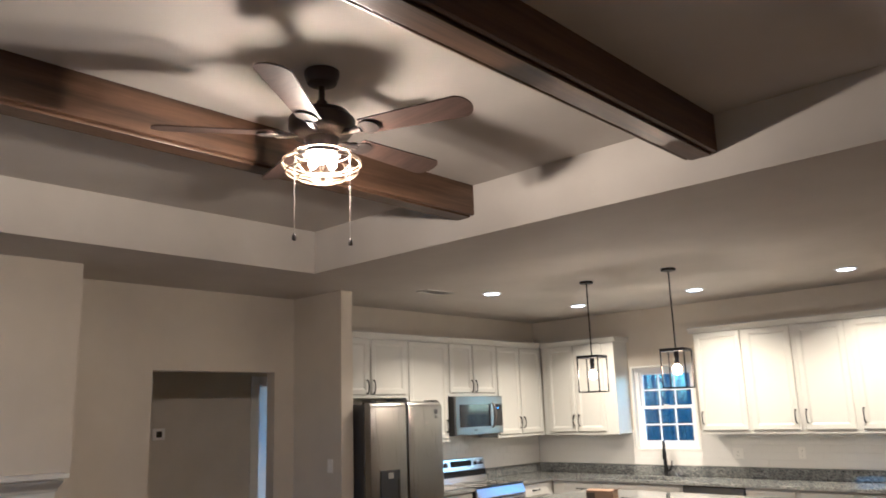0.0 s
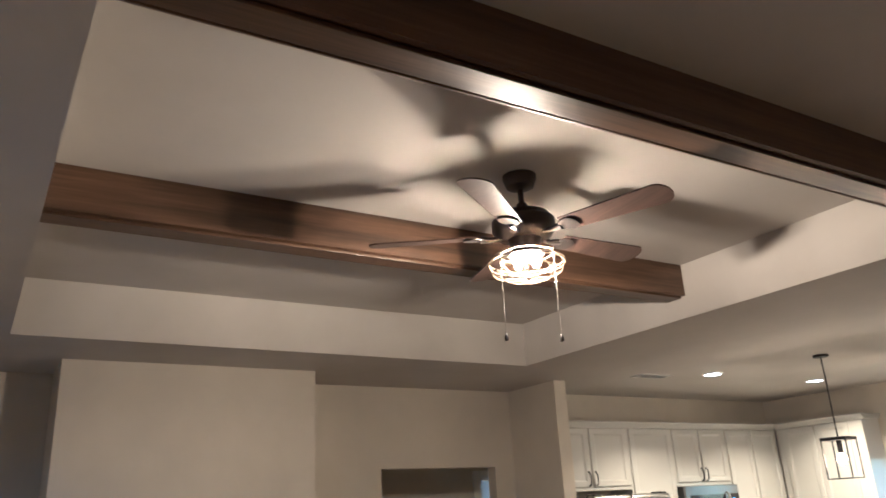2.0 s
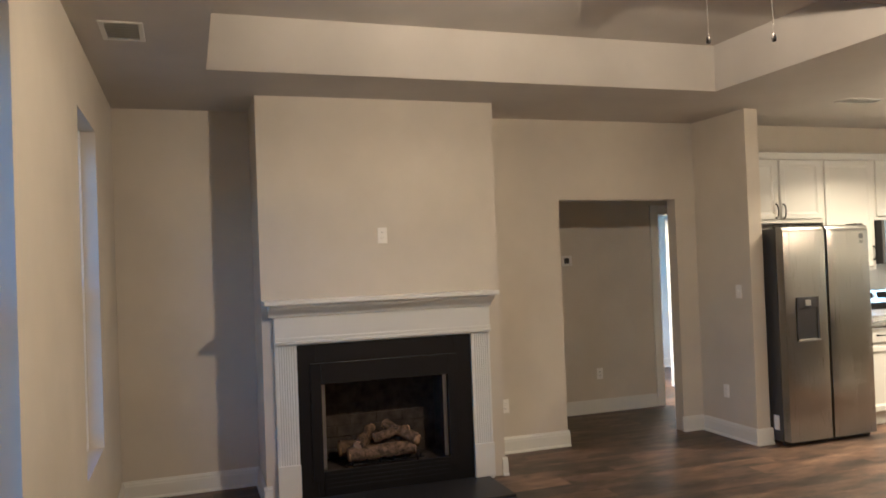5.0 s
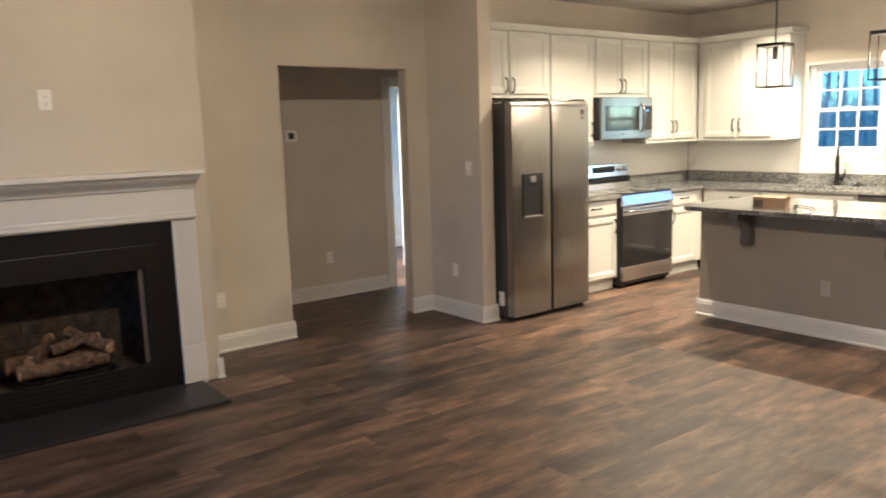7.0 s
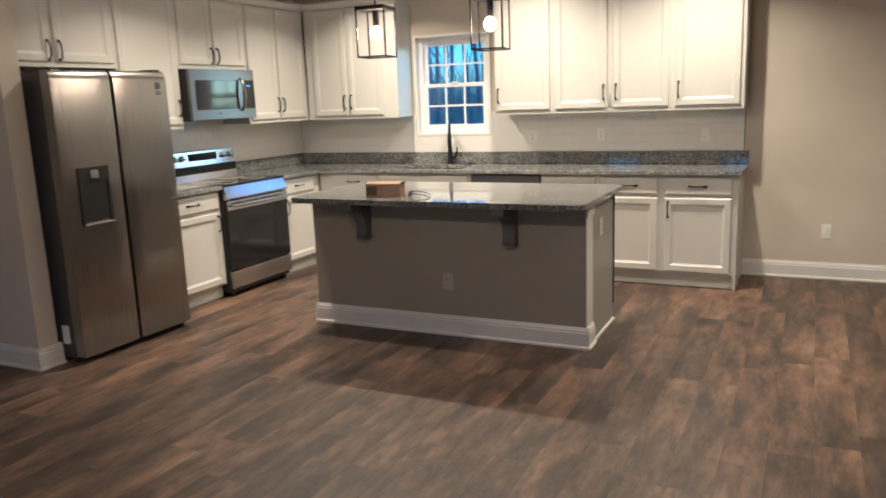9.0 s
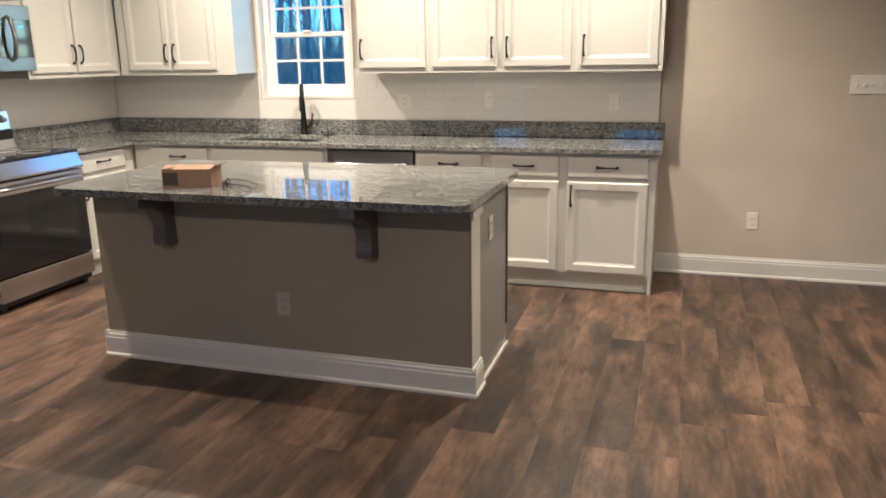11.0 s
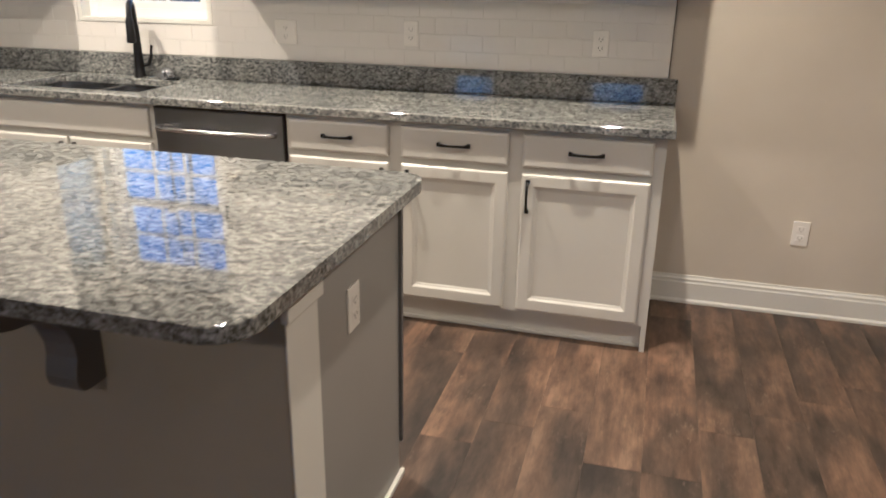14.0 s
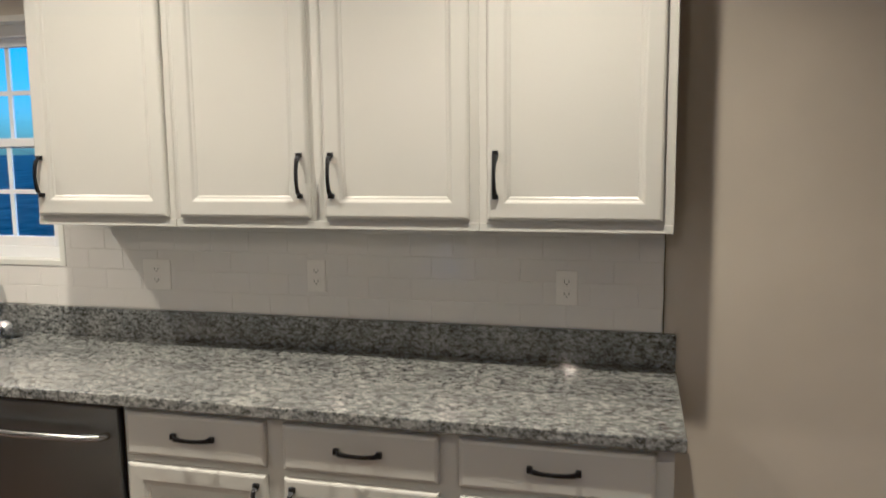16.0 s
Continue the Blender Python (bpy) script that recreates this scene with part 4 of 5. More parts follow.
block("case", (-0.062, -0.024, -0.055), (0.062, 0, 0.055), PLATE, th, bev=0.006)
block("screen", (-0.028, -0.026, -0.028), (0.028, -0.0235, 0.028), SLOT, th, bev=0.001)


# ---- ceiling fittings ----
CANGLOW = glow("can_lamp_glow", (1.0, 0.80, 0.55), 8.0)


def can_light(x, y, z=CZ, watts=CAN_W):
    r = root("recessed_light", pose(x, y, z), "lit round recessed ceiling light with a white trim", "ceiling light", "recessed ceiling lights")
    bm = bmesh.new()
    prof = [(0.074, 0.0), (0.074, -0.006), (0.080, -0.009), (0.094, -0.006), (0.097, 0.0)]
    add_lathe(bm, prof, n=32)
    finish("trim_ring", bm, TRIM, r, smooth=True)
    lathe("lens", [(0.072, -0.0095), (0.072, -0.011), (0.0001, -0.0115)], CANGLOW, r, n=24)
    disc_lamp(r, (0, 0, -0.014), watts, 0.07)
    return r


for x, y in ((-4.642, 5.085), (-4.642, 6.595), (-3.283, 6.595), (-1.892, 6.595)):
    can_light(x, y)
# extra downlight out of view, added to fill the right wall and floor
can_light(-0.50, 5.085)
# unseen lamp added in the far room to whiten the view through its doorway
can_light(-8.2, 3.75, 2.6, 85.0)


VENTGREY = mat_base("grey_duct", (0.62, 0.61, 0.58), 0.6)[0]


def ceiling_vent(x, y, sx, sy):
    r = root("ceiling_vent", pose(x, y, CZ), "white louvred ceiling air vent", "vent", "ceiling vents")
    blocks("frame", [((-sx, -sy, -0.008), (sx, -sy + 0.025, 0)), ((-sx, sy - 0.025, -0.008), (sx, sy, 0)), ((-sx, -sy + 0.025, -0.008), (-sx + 0.025, sy - 0.025, 0)), ((sx - 0.025, -sy + 0.025, -0.008), (sx, sy - 0.025, 0))], TRIM, r, bev=0.002)
    block("duct", (-sx + 0.025, -sy + 0.025, -0.0015), (sx - 0.025, sy - 0.025, -0.0005), VENTGREY, r, bev=0)
    bm = bmesh.new()
    n = 6
    for i in range(n):
        u = -sx + 0.03 + (2 * sx - 0.06) * (i + 0.5) / n
        v = [bm.verts.new(p) for p in ((u - 0.017, -sy + 0.026, -0.003), (u + 0.012, -sy + 0.026, -0.010), (u + 0.012, sy - 0.026, -0.010), (u - 0.017, sy - 0.026, -0.003))]
        w = [bm.verts.new((p.co.x + 0.001, p.co.y, p.co.z - 0.0015)) for p in v]
        bm.faces.new(v)
        bm.faces.new(w[::-1])
        for k in range(4):
            bm.faces.new((v[k], v[(k + 1) % 4], w[(k + 1) % 4], w[k]))
    finish("louvre", bm, TRIM, r)
    return r


ceiling_vent(-4.90, 4.57, 0.08, 0.18)
ceiling_vent(-4.115, -0.94, 0.15, 0.10)

BULBGLOW = glow("warm_bulb_glow", (1.0, 0.70, 0.40), 5.0)


def pendant(x, y):
    r = root("pendant_light", pose(x, y, CZ, 0, 0, 8), "black open-frame lantern pendant with one bare bulb", "pendant light", "pendants above the island")
    lathe("ceiling_canopy", [(0.06, 0), (0.062, -0.012), (0.058, -0.02), (0.012, -0.022), (0.0001, -0.022)], BLACK, r)
    tube("stem", [(0, 0, -0.02), (0, 0, -0.70)], 0.006, BLACK, r)
    h, t0, b0 = 0.096, -0.675, -0.982
    block("cage_top", (-h - 0.006, -h - 0.006, t0 - 0.012), (h + 0.006, h + 0.006, t0 + 0.012), BLACK, r, bev=0.002)
    bars = []
    for sx in (-1, 1):
        for sy in (-1, 1):
            bars.append(((sx * h - 0.0045, sy * h - 0.0045, b0), (sx * h + 0.0045, sy * h + 0.0045, t0 - 0.012)))
    for s in (-1, 1):
        bars.append(((-h + 0.0045, s * h - 0.0045, b0), (h - 0.0045, s * h + 0.0045, b0 + 0.009)))
        bars.append(((s * h - 0.0045, -h + 0.0045, b0), (s * h + 0.0045, h - 0.0045, b0 + 0.009)))
    blocks("cage_frame", bars, BLACK, r)
    lathe("socket", [(0.02, t0 - 0.012), (0.02, t0 - 0.098), (0.016, t0 - 0.110), (0.0001, t0 - 0.110)], BLACK, r)
    c = t0 - 0.155
    prof = [(0.013, t0 - 0.1105), (0.014, t0 - 0.114)] + [(0.036 * math.sin(radians(a)), c + 0.036 * math.cos(radians(a)) * 1.15) for a in range(28, 171, 13)] + [(0.0005, c - 0.0414)]
    tagged(lathe("bulb", prof, BULBGLOW, r, n=20), "glowing round bulb")
    bulb_lamp(r, (0, 0, c), PENDANT_W, 0.0425)
    return r


pendant(-3.692, 5.28)
pendant(-2.894, 5.28)

# ---- ceiling fan ----
fan = root("ceiling_fan", pose(-2.437, 1.315, 0), "five-blade bronze ceiling fan with a caged light and pull chains", "ceiling fan")
lathe("canopy", [(0.075, TZ), (0.075, TZ - 0.02), (0.062, TZ - 0.055), (0.030, TZ - 0.068), (0.0001, TZ - 0.068)], BRONZE, fan)
tube("downrod", [(0, 0, TZ - 0.06), (0, 0, 2.985)], 0.013, BRONZE, fan, n=12)
lathe("motor_housing", [(0.022, 3.02), (0.028, 3.0), (0.05, 2.99), (0.115, 2.965), (0.14, 2.935), (0.14, 2.895), (0.12, 2.865), (0.075, 2.85), (0.064, 2.82), (0.058, 2.795), (0.0001, 2.795)], BRONZE, fan, n=36)


def blade_mesh():
    bm = bmesh.new()
    outline = []
    L0, L1 = 0.20, 0.685
    for i in range(9):
        u = i / 8
        outline.append((L0 + (L1 - 0.06 - L0) * u, -(0.052 + 0.018 * u)))
    for a in range(-75, 76, 15):
        outline.append((L1 - 0.06 + 0.06 * math.cos(radians(a)), 0.070 * math.sin(radians(a)) / math.sin(radians(75)) if abs(a) < 76 else 0))
    for i in range(9):
        u = 1 - i / 8
        outline.append((L0 + (L1 - 0.06 - L0) * u, 0.052 + 0.018 * u))
    clean = []
    for p in outline:
        if not clean or (Vector(p) - Vector(clean[-1])).length > 0.002:
            clean.append(p)
    a = [bm.verts.new((x, y, -0.003)) for x, y in clean]
    b = [bm.verts.new((x, y, 0.003)) for x, y in clean]
    n = len(clean)
    for i in range(n):
        bm.faces.new((a[i], a[(i + 1) % n], b[(i + 1) % n], b[i]))
    bm.faces.new(a[::-1])
    bm.faces.new(b)
    bmesh.ops.recalc_face_normals(bm, faces=bm.faces[:])
    me = bpy.data.meshes.new("blade")
    bm.to_mesh(me)
    bm.free()
    me.materials.append(BLADE)
    return me


def iron_mesh():
    bm = bmesh.new()
    add_tube(bm, [(0.09, 0, 0.0), (0.14, 0, -0.012), (0.19, 0, -0.006)], [0.016, 0.012, 0.018], 8)
    add_lathe(bm, [(0.045, -0.012), (0.047, -0.007), (0.045, -0.003)], (0.225, 0, 0), 16)
    bmesh.ops.recalc_face_normals(bm, faces=bm.faces[:])
    me = bpy.data.meshes.new("blade_iron")
    bm.to_mesh(me)
    bm.free()
    me.materials.append(BRONZE)
    return me


BLADE_ME, IRON_ME = blade_mesh(), iron_mesh()
for k in range(5):
    for nm, me in (("blade", BLADE_ME), ("blade_iron", IRON_ME)):
        o = new(nm, me)
        o.parent = fan
        o.matrix_local = pose(0, 0, 2.872, 0, 0, 19 + 72 * k) @ pose(0, 0, 0, -12, 0, 0)
FANGLOW = glow("fan_bulb_glow", (1.0, 0.75, 0.45), 30.0)
lathe("light_plate", [(0.066, 2.800), (0.080, 2.790), (0.080, 2.780), (0.074, 2.778), (0.0001, 2.780)], BRONZE, fan)
for k in range(3):
    a = radians(75 + 120 * k)
    cx, cy = 0.046 * math.cos(a), 0.046 * math.sin(a)
    tube("socket", [(cx * 0.9, cy * 0.9, 2.790), (cx, cy, 2.776)], 0.012, BRONZE, fan)
    prof = [(0.010, 0.03), (0.013, 0.02)] + [(0.026 * math.sin(radians(d)), 0.031 * math.cos(radians(d)) - 0.005) for d in range(35, 171, 15)] + [(0.0005, -0.036)]
    tagged(lathe("bulb", prof, GLASS, fan, (cx, cy, 2.751), 16), "clear glass bulb")
    lathe("filament", [(0.0005, 0.018)] + [(0.018 * math.sin(radians(d)), 0.018 * math.cos(radians(d))) for d in range(20, 161, 20)] + [(0.0005, -0.018)], FANGLOW, fan, (cx, cy, 2.748), 12)
    bulb_lamp(fan, (cx, cy, 2.748), FAN_W / 3, 0.0195)
bm = bmesh.new()
for rr, z in ((0.118, 2.786), (0.162, 2.752), (0.165, 2.738), (0.150, 2.705), (0.10, 2.680), (0.045, 2.672)):
    add_tube(bm, [(rr * math.cos(radians(a)), rr * math.sin(radians(a)), z) for a in range(0, 360, 12)], 0.0028, 6, True)
for k in range(8):
    a = radians(45 * k + 10)
    add_tube(bm, [(rr * math.cos(a), rr * math.sin(a), z) for rr, z in ((0.10, 2.788), (0.140, 2.775), (0.163, 2.745), (0.150, 2.705), (0.10, 2.680), (0.02, 2.671))], 0.0026, 6)
finish("light_cage", bm, CAGEWIRE, fan, smooth=True)
for cx, cy, zb in ((-0.045, -0.105, 2.405), (0.075, 0.090, 2.39)):
    bm = bmesh.new()
    z = 2.775
    while z > zb + 0.03:
        add_lathe(bm, [(0.0004, z), (0.0019, z - 0.002), (0.0019, z - 0.004), (0.0004, z - 0.006)], (cx, cy, 0), 6)
        z -= 0.0065
    finish("pull_chain", bm, NICKEL, fan, smooth=True)
    lathe("chain_bob", [(0.003, zb + 0.032), (0.006, zb + 0.026), (0.0095, zb + 0.012), (0.008, zb + 0.002), (0.0005, zb)], BRONZE, fan, (cx, cy, 0), 12)


# ---- fireplace ----
fp = root("fireplace", pose(-5.45, 0, 0), "white mantel fireplace with a black metal gas insert", "fireplace")
FL, FR = 0.022, 1.303  # clear opening between the legs


def fluted_leg(y0, y1):
    """Flat mantel leg with seven upright flutes above its plinth."""
    n, edge, depth, face = 7, 0.016, 0.006, 0.035
    w = (y1 - y0 - 2 * edge) / n
    line = [(y0, 0.0), (y0, face)]
    for k in range(n):
        c = y0 + edge + w * (k + 0.5)
        for d, x in ((-0.42, 0.0), (-0.3, 0.7), (0.0, 1.0), (0.3, 0.7), (0.42, 0.0)):
            line.append((c + d * w, face - depth * x))
    line += [(y1, face), (y1, 0.0)]
    bm = bmesh.new()
    a = [bm.verts.new((x, y, 0.0)) for y, x in line]
    b = [bm.verts.new((x, y, 1.0855)) for y, x in line]
    m = len(line)
    for i in range(m):
        bm.faces.new((a[i], a[(i + 1) % m], b[(i + 1) % m], b[i]))
    bm.faces.new(a[::-1])
    bm.faces.new(b)
    tagged(finish("leg", bm, TRIM, fp), "white fluted mantel leg")


# legs with plinth blocks
for a, b in ((FL - 0.148, FL), (FR, FR + 0.148)):
    fluted_leg(a, b)
    block("plinth", (0.0355, a - 0.004, 0.022), (0.05, b + 0.004, 0.27), TRIM, fp, bev=0.004)
block("frieze", (0.0, FL - 0.148, 1.1005), (0.05, FR + 0.148, 1.33), TRIM, fp, bev=0.003)
blocks("frieze_moulding", [((0.0505, FL - 0.152, 1.098), (0.066, FR + 0.152, 1.118)), ((0.0505, FL - 0.150, 1.119), (0.058, FR + 0.150, 1.142)), ((0.0, FL - 0.1485, 1.086), (0.045, FR + 0.1485, 1.0995))], TRIM, fp, bev=0.004)
prof = [(0.05, 1.285), (0.066, 1.287), (0.072, 1.30), (0.085, 1.312), (0.115, 1.328), (0.150, 1.342), (0.158, 1.352), (0.170, 1.356), (0.170, 1.372), (0.0, 1.372), (0.0, 1.331), (0.05, 1.331)]
bm = bmesh.new()
a = [bm.verts.new((u, FL - 0.185, z)) for u, z in prof]
b = [bm.verts.new((u, FR + 0.152, z)) for u, z in prof]
for i in range(len(prof)):
    bm.faces.new((a[i], a[(i + 1) % len(prof)], b[(i + 1) % len(prof)], b[i]))
bm.faces.new(a[::-1])
bm.faces.new(b)
finish("cornice", bm, TRIM, fp)
block("mantel_shelf", (0.0, FL - 0.225, 1.3725), (0.20, FR + 0.175, 1.402), TRIM, fp, bev=0.005)
# black surround with the insert's opening
blocks("surround", [((0.0, FL, 0.02), (0.016, 0.15, 1.086)), ((0.0, 1.17, 0.02), (0.016, FR, 1.086)), ((0.0, 0.15, 0.92), (0.016, 1.17, 1.086)), ((0.0, 0.15, 0.02), (0.016, 1.17, 0.13))], SURROUND, fp, bev=0.002)
blocks("insert_frame", [((0.0165, 0.11, 0.13), (0.028, 0.185, 0.95)), ((0.0165, 1.115, 0.13), (0.028, 1.19, 0.95)), ((0.0165, 0.185, 0.80), (0.030, 1.115, 0.95)), ((0.0165, 0.185, 0.05), (0.030, 1.115, 0.20))], SURROUND, fp, bev=0.003)
blocks("louvre", [((0.0305, 0.20, 0.065 + 0.03 * k), (0.036, 1.10, 0.085 + 0.03 * k)) for k in range(4)], SURROUND, fp, bev=0.002)
blocks("firebox", [((-0.46, 0.14, 0.12), (-0.44, 1.16, 0.93)), ((-0.44, 0.141, 0.12), (0.0, 0.155, 0.93)), ((-0.44, 1.145, 0.12), (0.0, 1.159, 0.93)), ((-0.44, 0.155, 0.121), (0.0, 1.145, 0.16)), ((-0.44, 0.155, 0.90), (0.0, 1.145, 0.929))], FIREBRICK, fp)
# brick courses on the back of the firebox
for j in range(9):
    for i in range(5):
        y0 = 0.16 + i * 0.205 - (0.10 if j % 2 else 0)
        y0, y1 = max(y0, 0.158), min(y0 + 0.198, 1.142)
        if y1 - y0 > 0.03:
            block("firebrick", (-0.4395, y0, 0.165 + j * 0.082), (-0.431, y1, 0.240 + j * 0.082), FIREBRICK, fp, bev=0.003, seg=1)
for y0 in (0.185, 1.085):
    block("screen_track", (-0.02, y0, 0.20), (-0.012, y0 + 0.03, 0.80), NICKEL, fp, bev=0.002)
tagged(block("hearth", (0.0, -0.155, 0.0), (0.52, 1.412, 0.021), SLATE, fp, bev=0.004), "black slate hearth slab")
lg = root("log_set", pose(-5.62, 0.65, 0.161), "ceramic gas fireplace logs on a grate", "logs")
rl = random.Random(4)


def log(p, q, r0, r1):
    p, q = Vector(p), Vector(q)
    bm = bmesh.new()
    pts, rad = [], []
    for i in range(9):
        u = i / 8
        w = p.lerp(q, u) + Vector((rl.uniform(-1, 1), rl.uniform(-1, 1), rl.uniform(-1, 1))) * 0.006
        pts.append(w)
        rad.append((r0 + (r1 - r0) * u) * rl.uniform(0.9, 1.1))
    add_tube(bm, pts, rad, 12)
    for v in bm.verts:
        v.co += noise.noise_vector(v.co * 22) * 0.009
    o = finish("log", bm, LOG, lg, smooth=True)
    bm = bmesh.new()
    d = (q - p).normalized()
    add_tube(bm, [q - d * 0.004, q + d * 0.009], [r1 * 0.93, r1 * 0.86], 12)
    add_tube(bm, [p + d * 0.004, p - d * 0.009], [r0 * 0.93, r0 * 0.86], 12)
    finish("log_end", bm, LOGEND, lg, smooth=True)


log((0.06, -0.26, 0.10), (0.07, 0.22, 0.105), 0.055, 0.05)
log((-0.08, -0.30, 0.11), (-0.07, 0.29, 0.13), 0.06, 0.055)
log((0.10, -0.20, 0.17), (-0.12, -0.05, 0.24), 0.036, 0.033)
log((0.11, 0.24, 0.17), (-0.10, 0.05, 0.26), 0.040, 0.036)
log((0.03, -0.06, 0.20), (0.0, 0.20, 0.23), 0.033, 0.028)
bm = bmesh.new()
for k in range(6):
    y = -0.25 + 0.1 * k
    add_tube(bm, [(-0.13, y, 0.045), (0.13, y, 0.045), (0.15, y, 0.075)], 0.007, 6)
for x in (-0.10, 0.10):
    add_tube(bm, [(x, -0.29, 0.036), (x, 0.29, 0.036)], 0.007, 6)
    for y in (-0.24, 0.24):
        add_tube(bm, [(x, y, 0.0), (x, y, 0.036)], 0.007, 6)
finish("grate", bm, BLACK, lg)

# ---- box and sunglasses on the island ----
bx = root("cardboard_box", pose(-3.645, 5.215, CT1, 0, 0, 14), "small open brown cardboard box on the granite island", "box")
w, d, h, t = 0.116, 0.072, 0.084, 0.003
blocks("side", [((-w, -d, 0), (w, -d + t, h)), ((-w, d - t, 0), (w, d, h)), ((-w, -d + t, 0), (-w + t, d - t, h)), ((w - t, -d + t, 0), (w, d - t, h)), ((-w + t, -d + t, 0), (w - t, d - t, t))], CARD, bx)
block("print", (-w + 0.004, -d - 0.0008, 0.012), (-w + 0.075, -d - 0.0001, h - 0.012), CARDDARK, bx, bev=0)


def flap(p, q, out, up):
    bm = bmesh.new()
    p, q, o = Vector(p), Vector(q), Vector(out)
    v = [bm.verts.new(x) for x in (p, q, q + o, p + o)]
    f = bm.faces.new(v)
    e = bmesh.ops.extrude_face_region(bm, geom=[f])
    for g in e["geom"]:
        if isinstance(g, bmesh.types.BMVert):
            g.co += Vector(up) * 0.003
    finish("flap", bm, CARD, bx)


flap((-w, -d, h), (w, -d, h), (0.0, 0.066, 0.012), (0, 0, 1))
flap((-w, d, h), (w, d, h), (0.0, -0.062, 0.010), (0, 0, 1))
flap((-w, -d, h), (-w, d, h), (0.05, 0, 0.008), (0, 0, 1))
flap((w, -d, h), (w, d, h), (0.034, 0, 0.016), (0, 0, 1))
sg = root("sunglasses", pose(-3.435, 5.175, CT1 + 0.003, 0, 0, -72), "black folded sunglasses lying on the granite", "sunglasses")
bm = bmesh.new()
for s in (-1, 1):
    add_tube(bm, [(s * 0.034 + 0.027 * math.cos(radians(a)), 0.0 - 0.006 * abs(math.sin(radians(a))), 0.02 + 0.019 * math.sin(radians(a))) for a in range(0, 360, 20)], 0.003, 6, True)
    add_tube(bm, [(s * 0.064, 0.0, 0.030), (s * 0.066, 0.02, 0.030), (s * 0.060, 0.09, 0.02), (s * 0.050, 0.125, 0.004)], 0.003, 6)
add_tube(bm, [(-0.010, 0, 0.026), (0, -0.002, 0.030), (0.010, 0, 0.026)], 0.0032, 6)
finish("frame", bm, BLACKPLASTIC, sg, smooth=True)
bm = bmesh.new()
for s in (-1, 1):
    add_lathe(bm, [(0.019, -0.0006), (0.019, 0.0006)], (s * 0.034, -0.003, 0.02), 20, "y")
finish("lens", bm, GLASS, sg)

# ---- outdoors ----
def ground_z(y):
    """The yard is level, then the woods climb a low bank."""
    steps = ((13.0, -0.7), (16.0, -0.6), (24.0, -0.25), (40.0, 0.6), (60.0, 1.5), (90.0, 2.0))
    if y <= steps[0][0]:
        return steps[0][1]
    for (y0, z0), (y1, z1) in zip(steps, steps[1:]):
        if y <= y1:
            return z0 + (z1 - z0) * (y - y0) / (y1 - y0)
    return steps[-1][1]


bm = bmesh.new()
R = 3000.0
rows = []
for y in (-R, 13.0, 16.0, 24.0, 40.0, 60.0, 90.0, R):
    rows.append([bm.verts.new((x, y, ground_z(y))) for x in (-R, -60.0, -30.0, 0.0, 30.0, R)])
for a, b in zip(rows, rows[1:]):
    for i in range(5):
        bm.faces.new((a[i], a[i + 1], b[i + 1], b[i]))
tagged(finish("ground", bm, GROUND), "brown leaf litter ground outside the house", "ground", kind="structure")


def tree(x, y, height, seed):
    rt = random.Random(seed)
    bm = bmesh.new()

    def limb(p, d, length, r, level):
        pts, rad = [p], [r]
        n = 5 if level else 9
        for i in range(1, n + 1):
            d = (d + Vector((rt.uniform(-1, 1), rt.uniform(-1, 1), rt.uniform(-0.4, 0.9))) * (0.05 if level == 0 else 0.2)).normalized()
            pts.append(pts[-1] + d * length / n)
            rad.append(r * (1 - 0.75 * i / n))
        add_tube(bm, pts, rad, (8, 5, 4, 3)[level])
        if level < 3:
            for _ in range((14, 5, 3)[level]):
                k = rt.uniform(0.22 if level == 0 else 0.25, 0.97) * n
                i = int(k)
                q = pts[i].lerp(pts[min(i + 1, n)], k - i)
                a = rt.uniform(0, 2 * math.pi)
                side = Vector((math.cos(a), math.sin(a), rt.uniform(0.4, 1.5))).normalized()
                limb(q, (side + d * 0.5).normalized(), length * rt.uniform(0.20, 0.36), max(rad[i] * 0.34, 0.005), level + 1)
    limb(Vector((0, 0, -0.3)), Vector((rt.uniform(-0.05, 0.05), rt.uniform(-0.05, 0.05), 1)).normalized(), height, height * 0.0058 + 0.015, 0)
    o = finish("tree", bm, TREEBARK)
    o.location = (x, y, ground_z(y))
    return tagged(o, "bare winter tree with a grey trunk and thin branches", "tree", "woods behind the house")


rt = random.Random(11)
for i in range(56):
    t = i / 55
    dist = rt.uniform(12, 44)
    ang = radians(90 + 42 * (1 - t) - 4 + rt.uniform(-2, 2))
    tree(-3.0 + dist * math.cos(ang), 8.0 + dist * math.sin(ang), rt.uniform(8, 14), 100 + i)


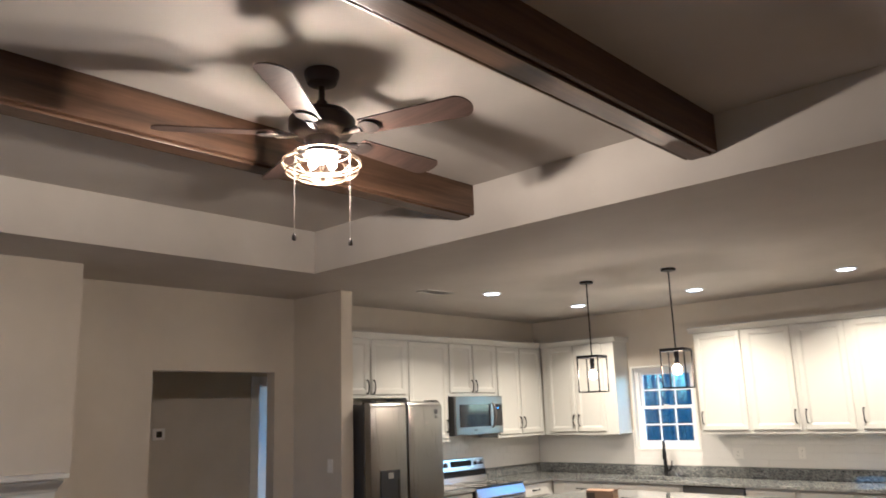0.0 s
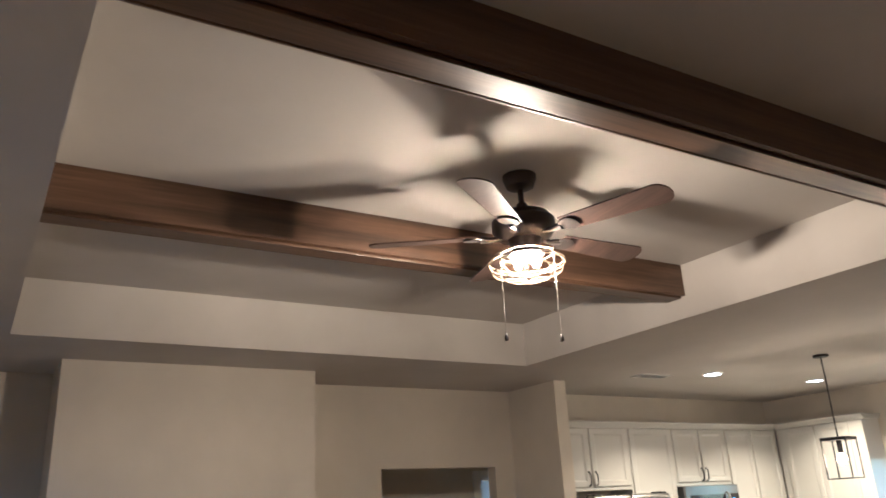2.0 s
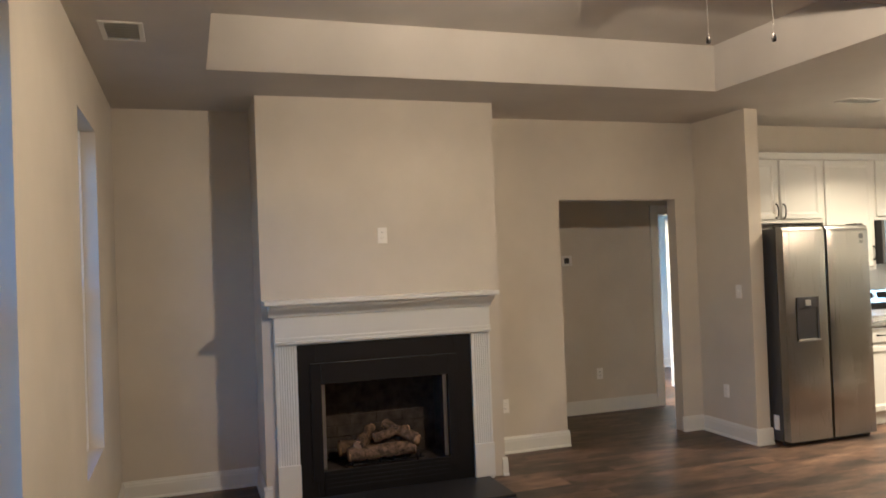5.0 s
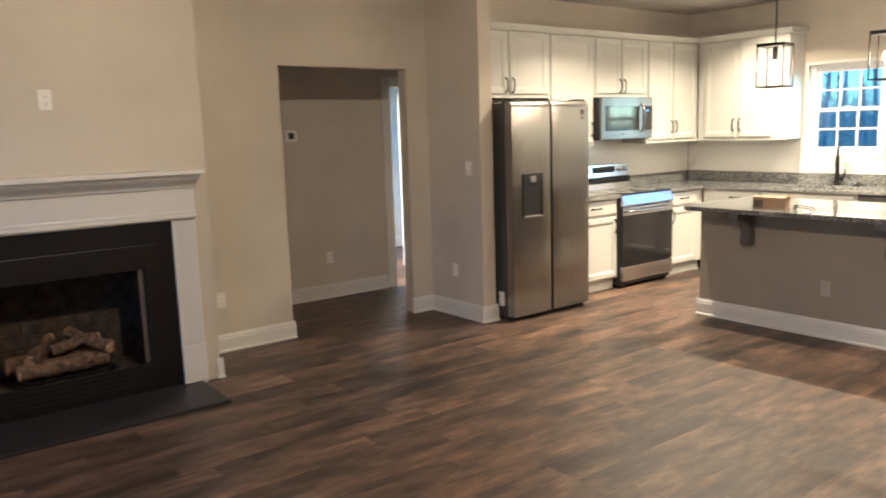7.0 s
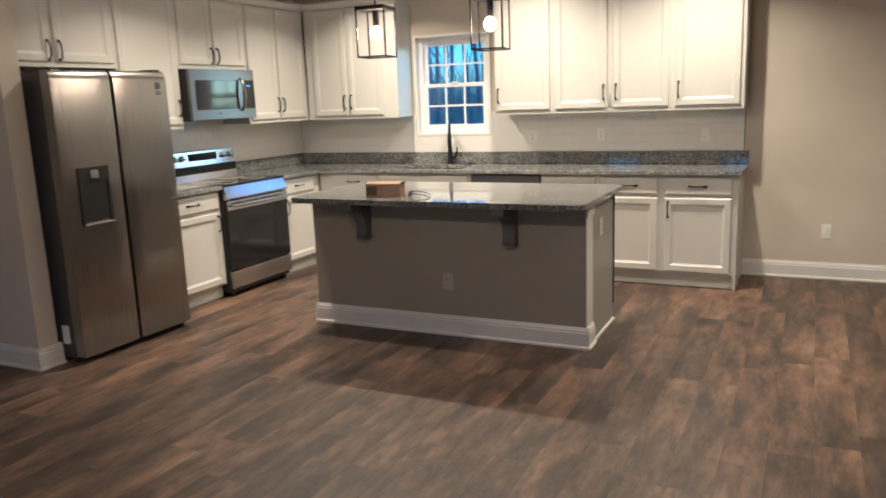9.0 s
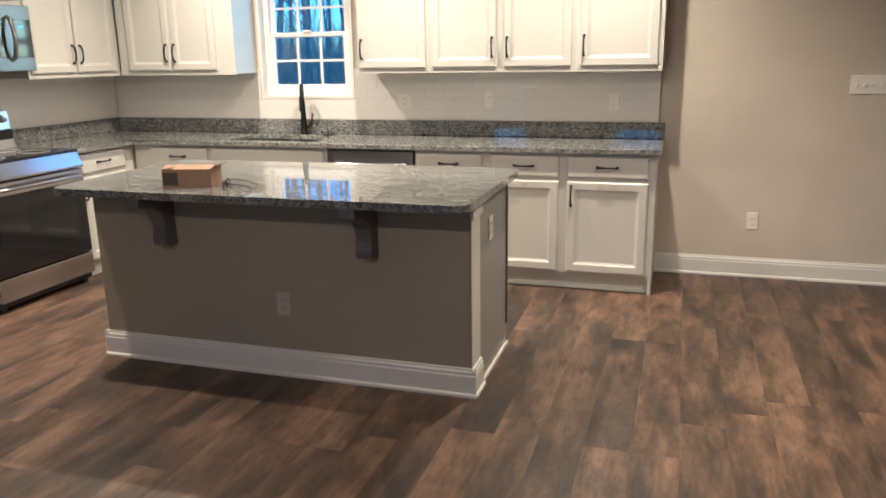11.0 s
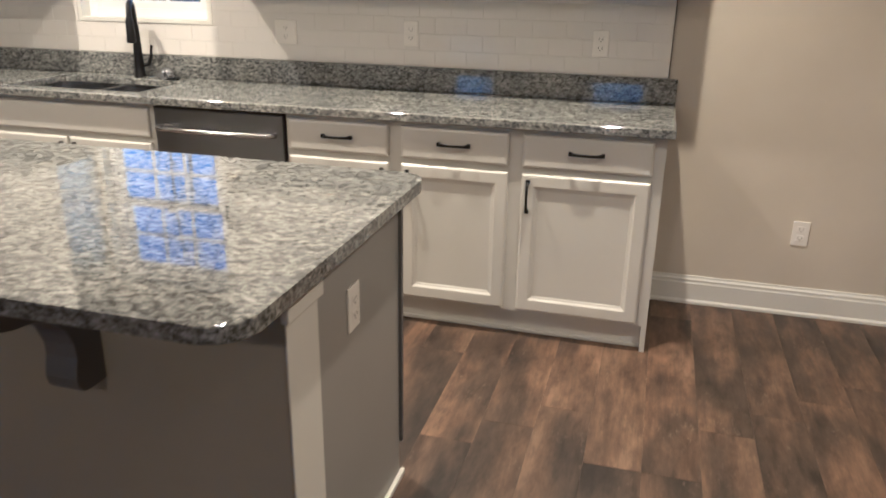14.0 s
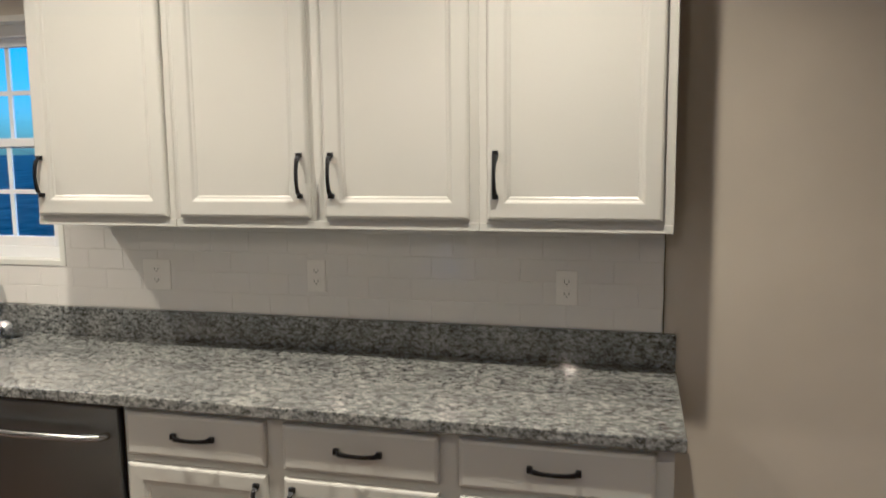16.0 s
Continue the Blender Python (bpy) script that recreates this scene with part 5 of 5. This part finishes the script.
def brushwood():
    """Saplings, vines and brush that fill the woods below the crowns."""
    rb = random.Random(21)
    bm = bmesh.new()
    for i in range(6500):
        dist = 9 + 46 * rb.random() ** 0.8
        ang = radians(rb.uniform(84, 132))
        p = Vector((-3.0 + dist * math.cos(ang), 8.0 + dist * math.sin(ang), 0))
        p.z = ground_z(p.y) - 0.03
        h = rb.uniform(0.4, 1.5) if rb.random() < 0.8 else rb.uniform(1.5, 4.0)
        lean = Vector((rb.uniform(-0.25, 0.25), rb.uniform(-0.25, 0.25), 1))
        q, top = p + lean * h * 0.5, p + lean * h + Vector((rb.uniform(-0.2, 0.2), rb.uniform(-0.2, 0.2), 0)) * h
        r = 0.006 + 0.0035 * h
        add_tube(bm, [p, q, top], [r, r * 0.8, r * 0.3], 3)
        for _ in range(2):
            s = p.lerp(q, rb.uniform(0.5, 1.0))
            add_tube(bm, [s, s + Vector((rb.uniform(-0.5, 0.5), rb.uniform(-0.5, 0.5), rb.uniform(0.2, 0.6))) * h * 0.7], [r * 0.6, r * 0.25], 3)
    return tagged(finish("brushwood", bm, BRUSH), "tangled grey brown undergrowth below bare trees", "undergrowth", kind="stuff")


brushwood()


# ---- backsplash tiles ----
def tile_field(name, m, x0, x1, z0, z1, cut, single, label):
    """Running-bond subway tiles. cut(x0, x1, z0, z1) gives the visible rectangles of a tile."""
    r = root(name, m, label, "backsplash", kind="structure")
    tw, thh, g = 0.152, 0.0755, 0.0014
    bmx = bmesh.new()
    rows = int((z1 - z0) / thh) + 1
    meshes = {}
    holes = []
    for j in range(rows):
        a0 = z0 + j * thh
        b0 = min(a0 + thh - g, z1)
        if b0 - a0 < 0.008:
            continue
        x = x0 - (tw / 2 if j % 2 else 0)
        while x < x1:
            for p, q, s, u in cut(max(x, x0), min(x + tw - g, x1), a0, b0):
                if q - p < 0.006 or u - s < 0.006:
                    continue
                if single:
                    key = (round(q - p, 4), round(u - s, 4))
                    if key not in meshes:
                        bm = bmesh.new()
                        add_panel(bm, 0, 0, q - p, u - s, 0, [(0, 0), (0, 0.0066), (0.0006, 0.0076), (0.002, 0.008)])
                        bmesh.ops.recalc_face_normals(bm, faces=bm.faces[:])
                        me = bpy.data.meshes.new("tile")
                        bm.to_mesh(me)
                        bm.free()
                        me.materials.append(TILE)
                        meshes[key] = me
                    o = new("tile", meshes[key])
                    o.parent = r
                    o.location = (p, 0, s)
                    o.rotation_euler = (rtile.uniform(-0.003, 0.003), 0, rtile.uniform(-0.003, 0.003))
                else:
                    add_panel(bmx, p, s, q, u, 0, [(0, 0), (0, 0.0066), (0.0006, 0.0076), (0.002, 0.008)])
            x += tw
    if not single:
        o = finish("tile", bmx, TILE, r)
        tagged(o, kind="stuff")
    else:
        bmx.free()
    return r


rtile = random.Random(3)
Z0, ZT = 1.0455, 1.43


def cut_window(a, b, s, u):
    """Leaves out the window and ends the field under the cabinets."""
    out = []
    top = min(u, 1.399) if (b <= -4.70 or a >= -3.66) else u
    if top > s:
        if b <= WIN[0] or a >= WIN[1] or top <= WIN[2]:
            out.append((a, b, s, top))
        else:
            if a < WIN[0]:
                out.append((a, WIN[0] - 0.001, s, top))
            if b > WIN[1]:
                out.append((WIN[1] + 0.001, b, s, top))
            if s < WIN[2]:
                out.append((max(a, WIN[0]), min(b, WIN[1]), s, WIN[2] - 0.001))
    return out


tile_field("backsplash_1", pose(0, YN - 0.0012, 0), XW + 0.012, -1.609, Z0, ZT, cut_window, True, "glossy white subway tile backsplash around the window")
tile_field("backsplash_2", pose(XW + 0.0012, 0, 0, 0, 0, 90), 4.95, YN - 0.012, Z0, 1.449, lambda a, b, s, u: [(a, b, s, min(u, 1.399) if not 5.56 < (a + b) / 2 < 6.37 else u)], False, "glossy white subway tile backsplash behind the range")
blocks("tile_edge_trim", [((-1.6088, YN - 0.010, 1.0455), (-1.606, YN - 0.001, 1.399)), ((-4.6415, YN - 0.010, 1.201), (-4.639, YN - 0.001, 1.43))], SLOT)
tagged(bpy.data.objects["tile_edge_trim"], "thin dark edge strip ending the tile", "trim", kind="structure")
S(blocks("grout_bed", [((XW + 0.0125, YN - 0.0078, 1.0435), (-4.64, YN - 0.0002, 1.43)), ((-4.6399, YN - 0.0078, 1.0435), (-3.842, YN - 0.0002, 1.199)), ((-3.8419, YN - 0.0078, 1.0435), (-1.61, YN - 0.0002, 1.399)), ((XW + 0.0002, 4.95, 1.0435), (XW + 0.0078, YN - 0.0125, 1.40))], GROUT), "pale grout between the tiles", "grout")

# ---- floor planks, laid along y ----
fl = root("floor", pose(0, 0, 0), "dark rustic wood-look plank floor", "floor", kind="structure")
PW, PL = 0.182, 1.22
rp = random.Random(7)
PLANKS = {}


def plank_me(length):
    key = round(length, 3)
    if key not in PLANKS:
        bm = bmesh.new()
        add_plank(bm, 0, 0, length)
        me = bpy.data.meshes.new("plank")
        bm.to_mesh(me)
        bm.free()
        me.materials.append(PLANK)
        PLANKS[key] = me
    return PLANKS[key]


def add_plank(bm, x, y, length):
    g, c = 0.0001, 0.0003
    lo = [bm.verts.new((x + a, y + b, -0.006)) for a, b in ((g, g), (PW - g, g), (PW - g, length - g), (g, length - g))]
    e = [bm.verts.new((x + a, y + b, -0.00025)) for a, b in ((g, g), (PW - g, g), (PW - g, length - g), (g, length - g))]
    hi = [bm.verts.new((x + a, y + b, 0.0)) for a, b in ((g + c, g + c), (PW - g - c, g + c), (PW - g - c, length - g - c), (g + c, length - g - c))]
    for p, q in ((lo, e), (e, hi)):
        for i in range(4):
            bm.faces.new((p[i], p[(i + 1) % 4], q[(i + 1) % 4], q[i]))
    bm.faces.new(hi)


rest = bmesh.new()
count = 0
x = -9.4
while x < XE:
    y = YS - 0.15 - rp.choice((0.0, 0.15, 0.3, 0.46, 0.61, 0.77, 0.92, 1.07))
    while y < YN + 0.1:
        a, b = max(y, YS - 0.15), min(y + PL, YN + 0.15)
        near = -5.9 < x < 0.4 and -0.9 < y < 6.6 and count < 300
        if near:
            o = new("plank", plank_me(b - a))
            o.parent = fl
            o.location = (x, a, 0)
            count += 1
        elif b - a > 0.02:
            add_plank(rest, x, a, b - a)
        y += PL
    x += PW
tagged(finish("plank", rest, PLANK, fl), kind="stuff")
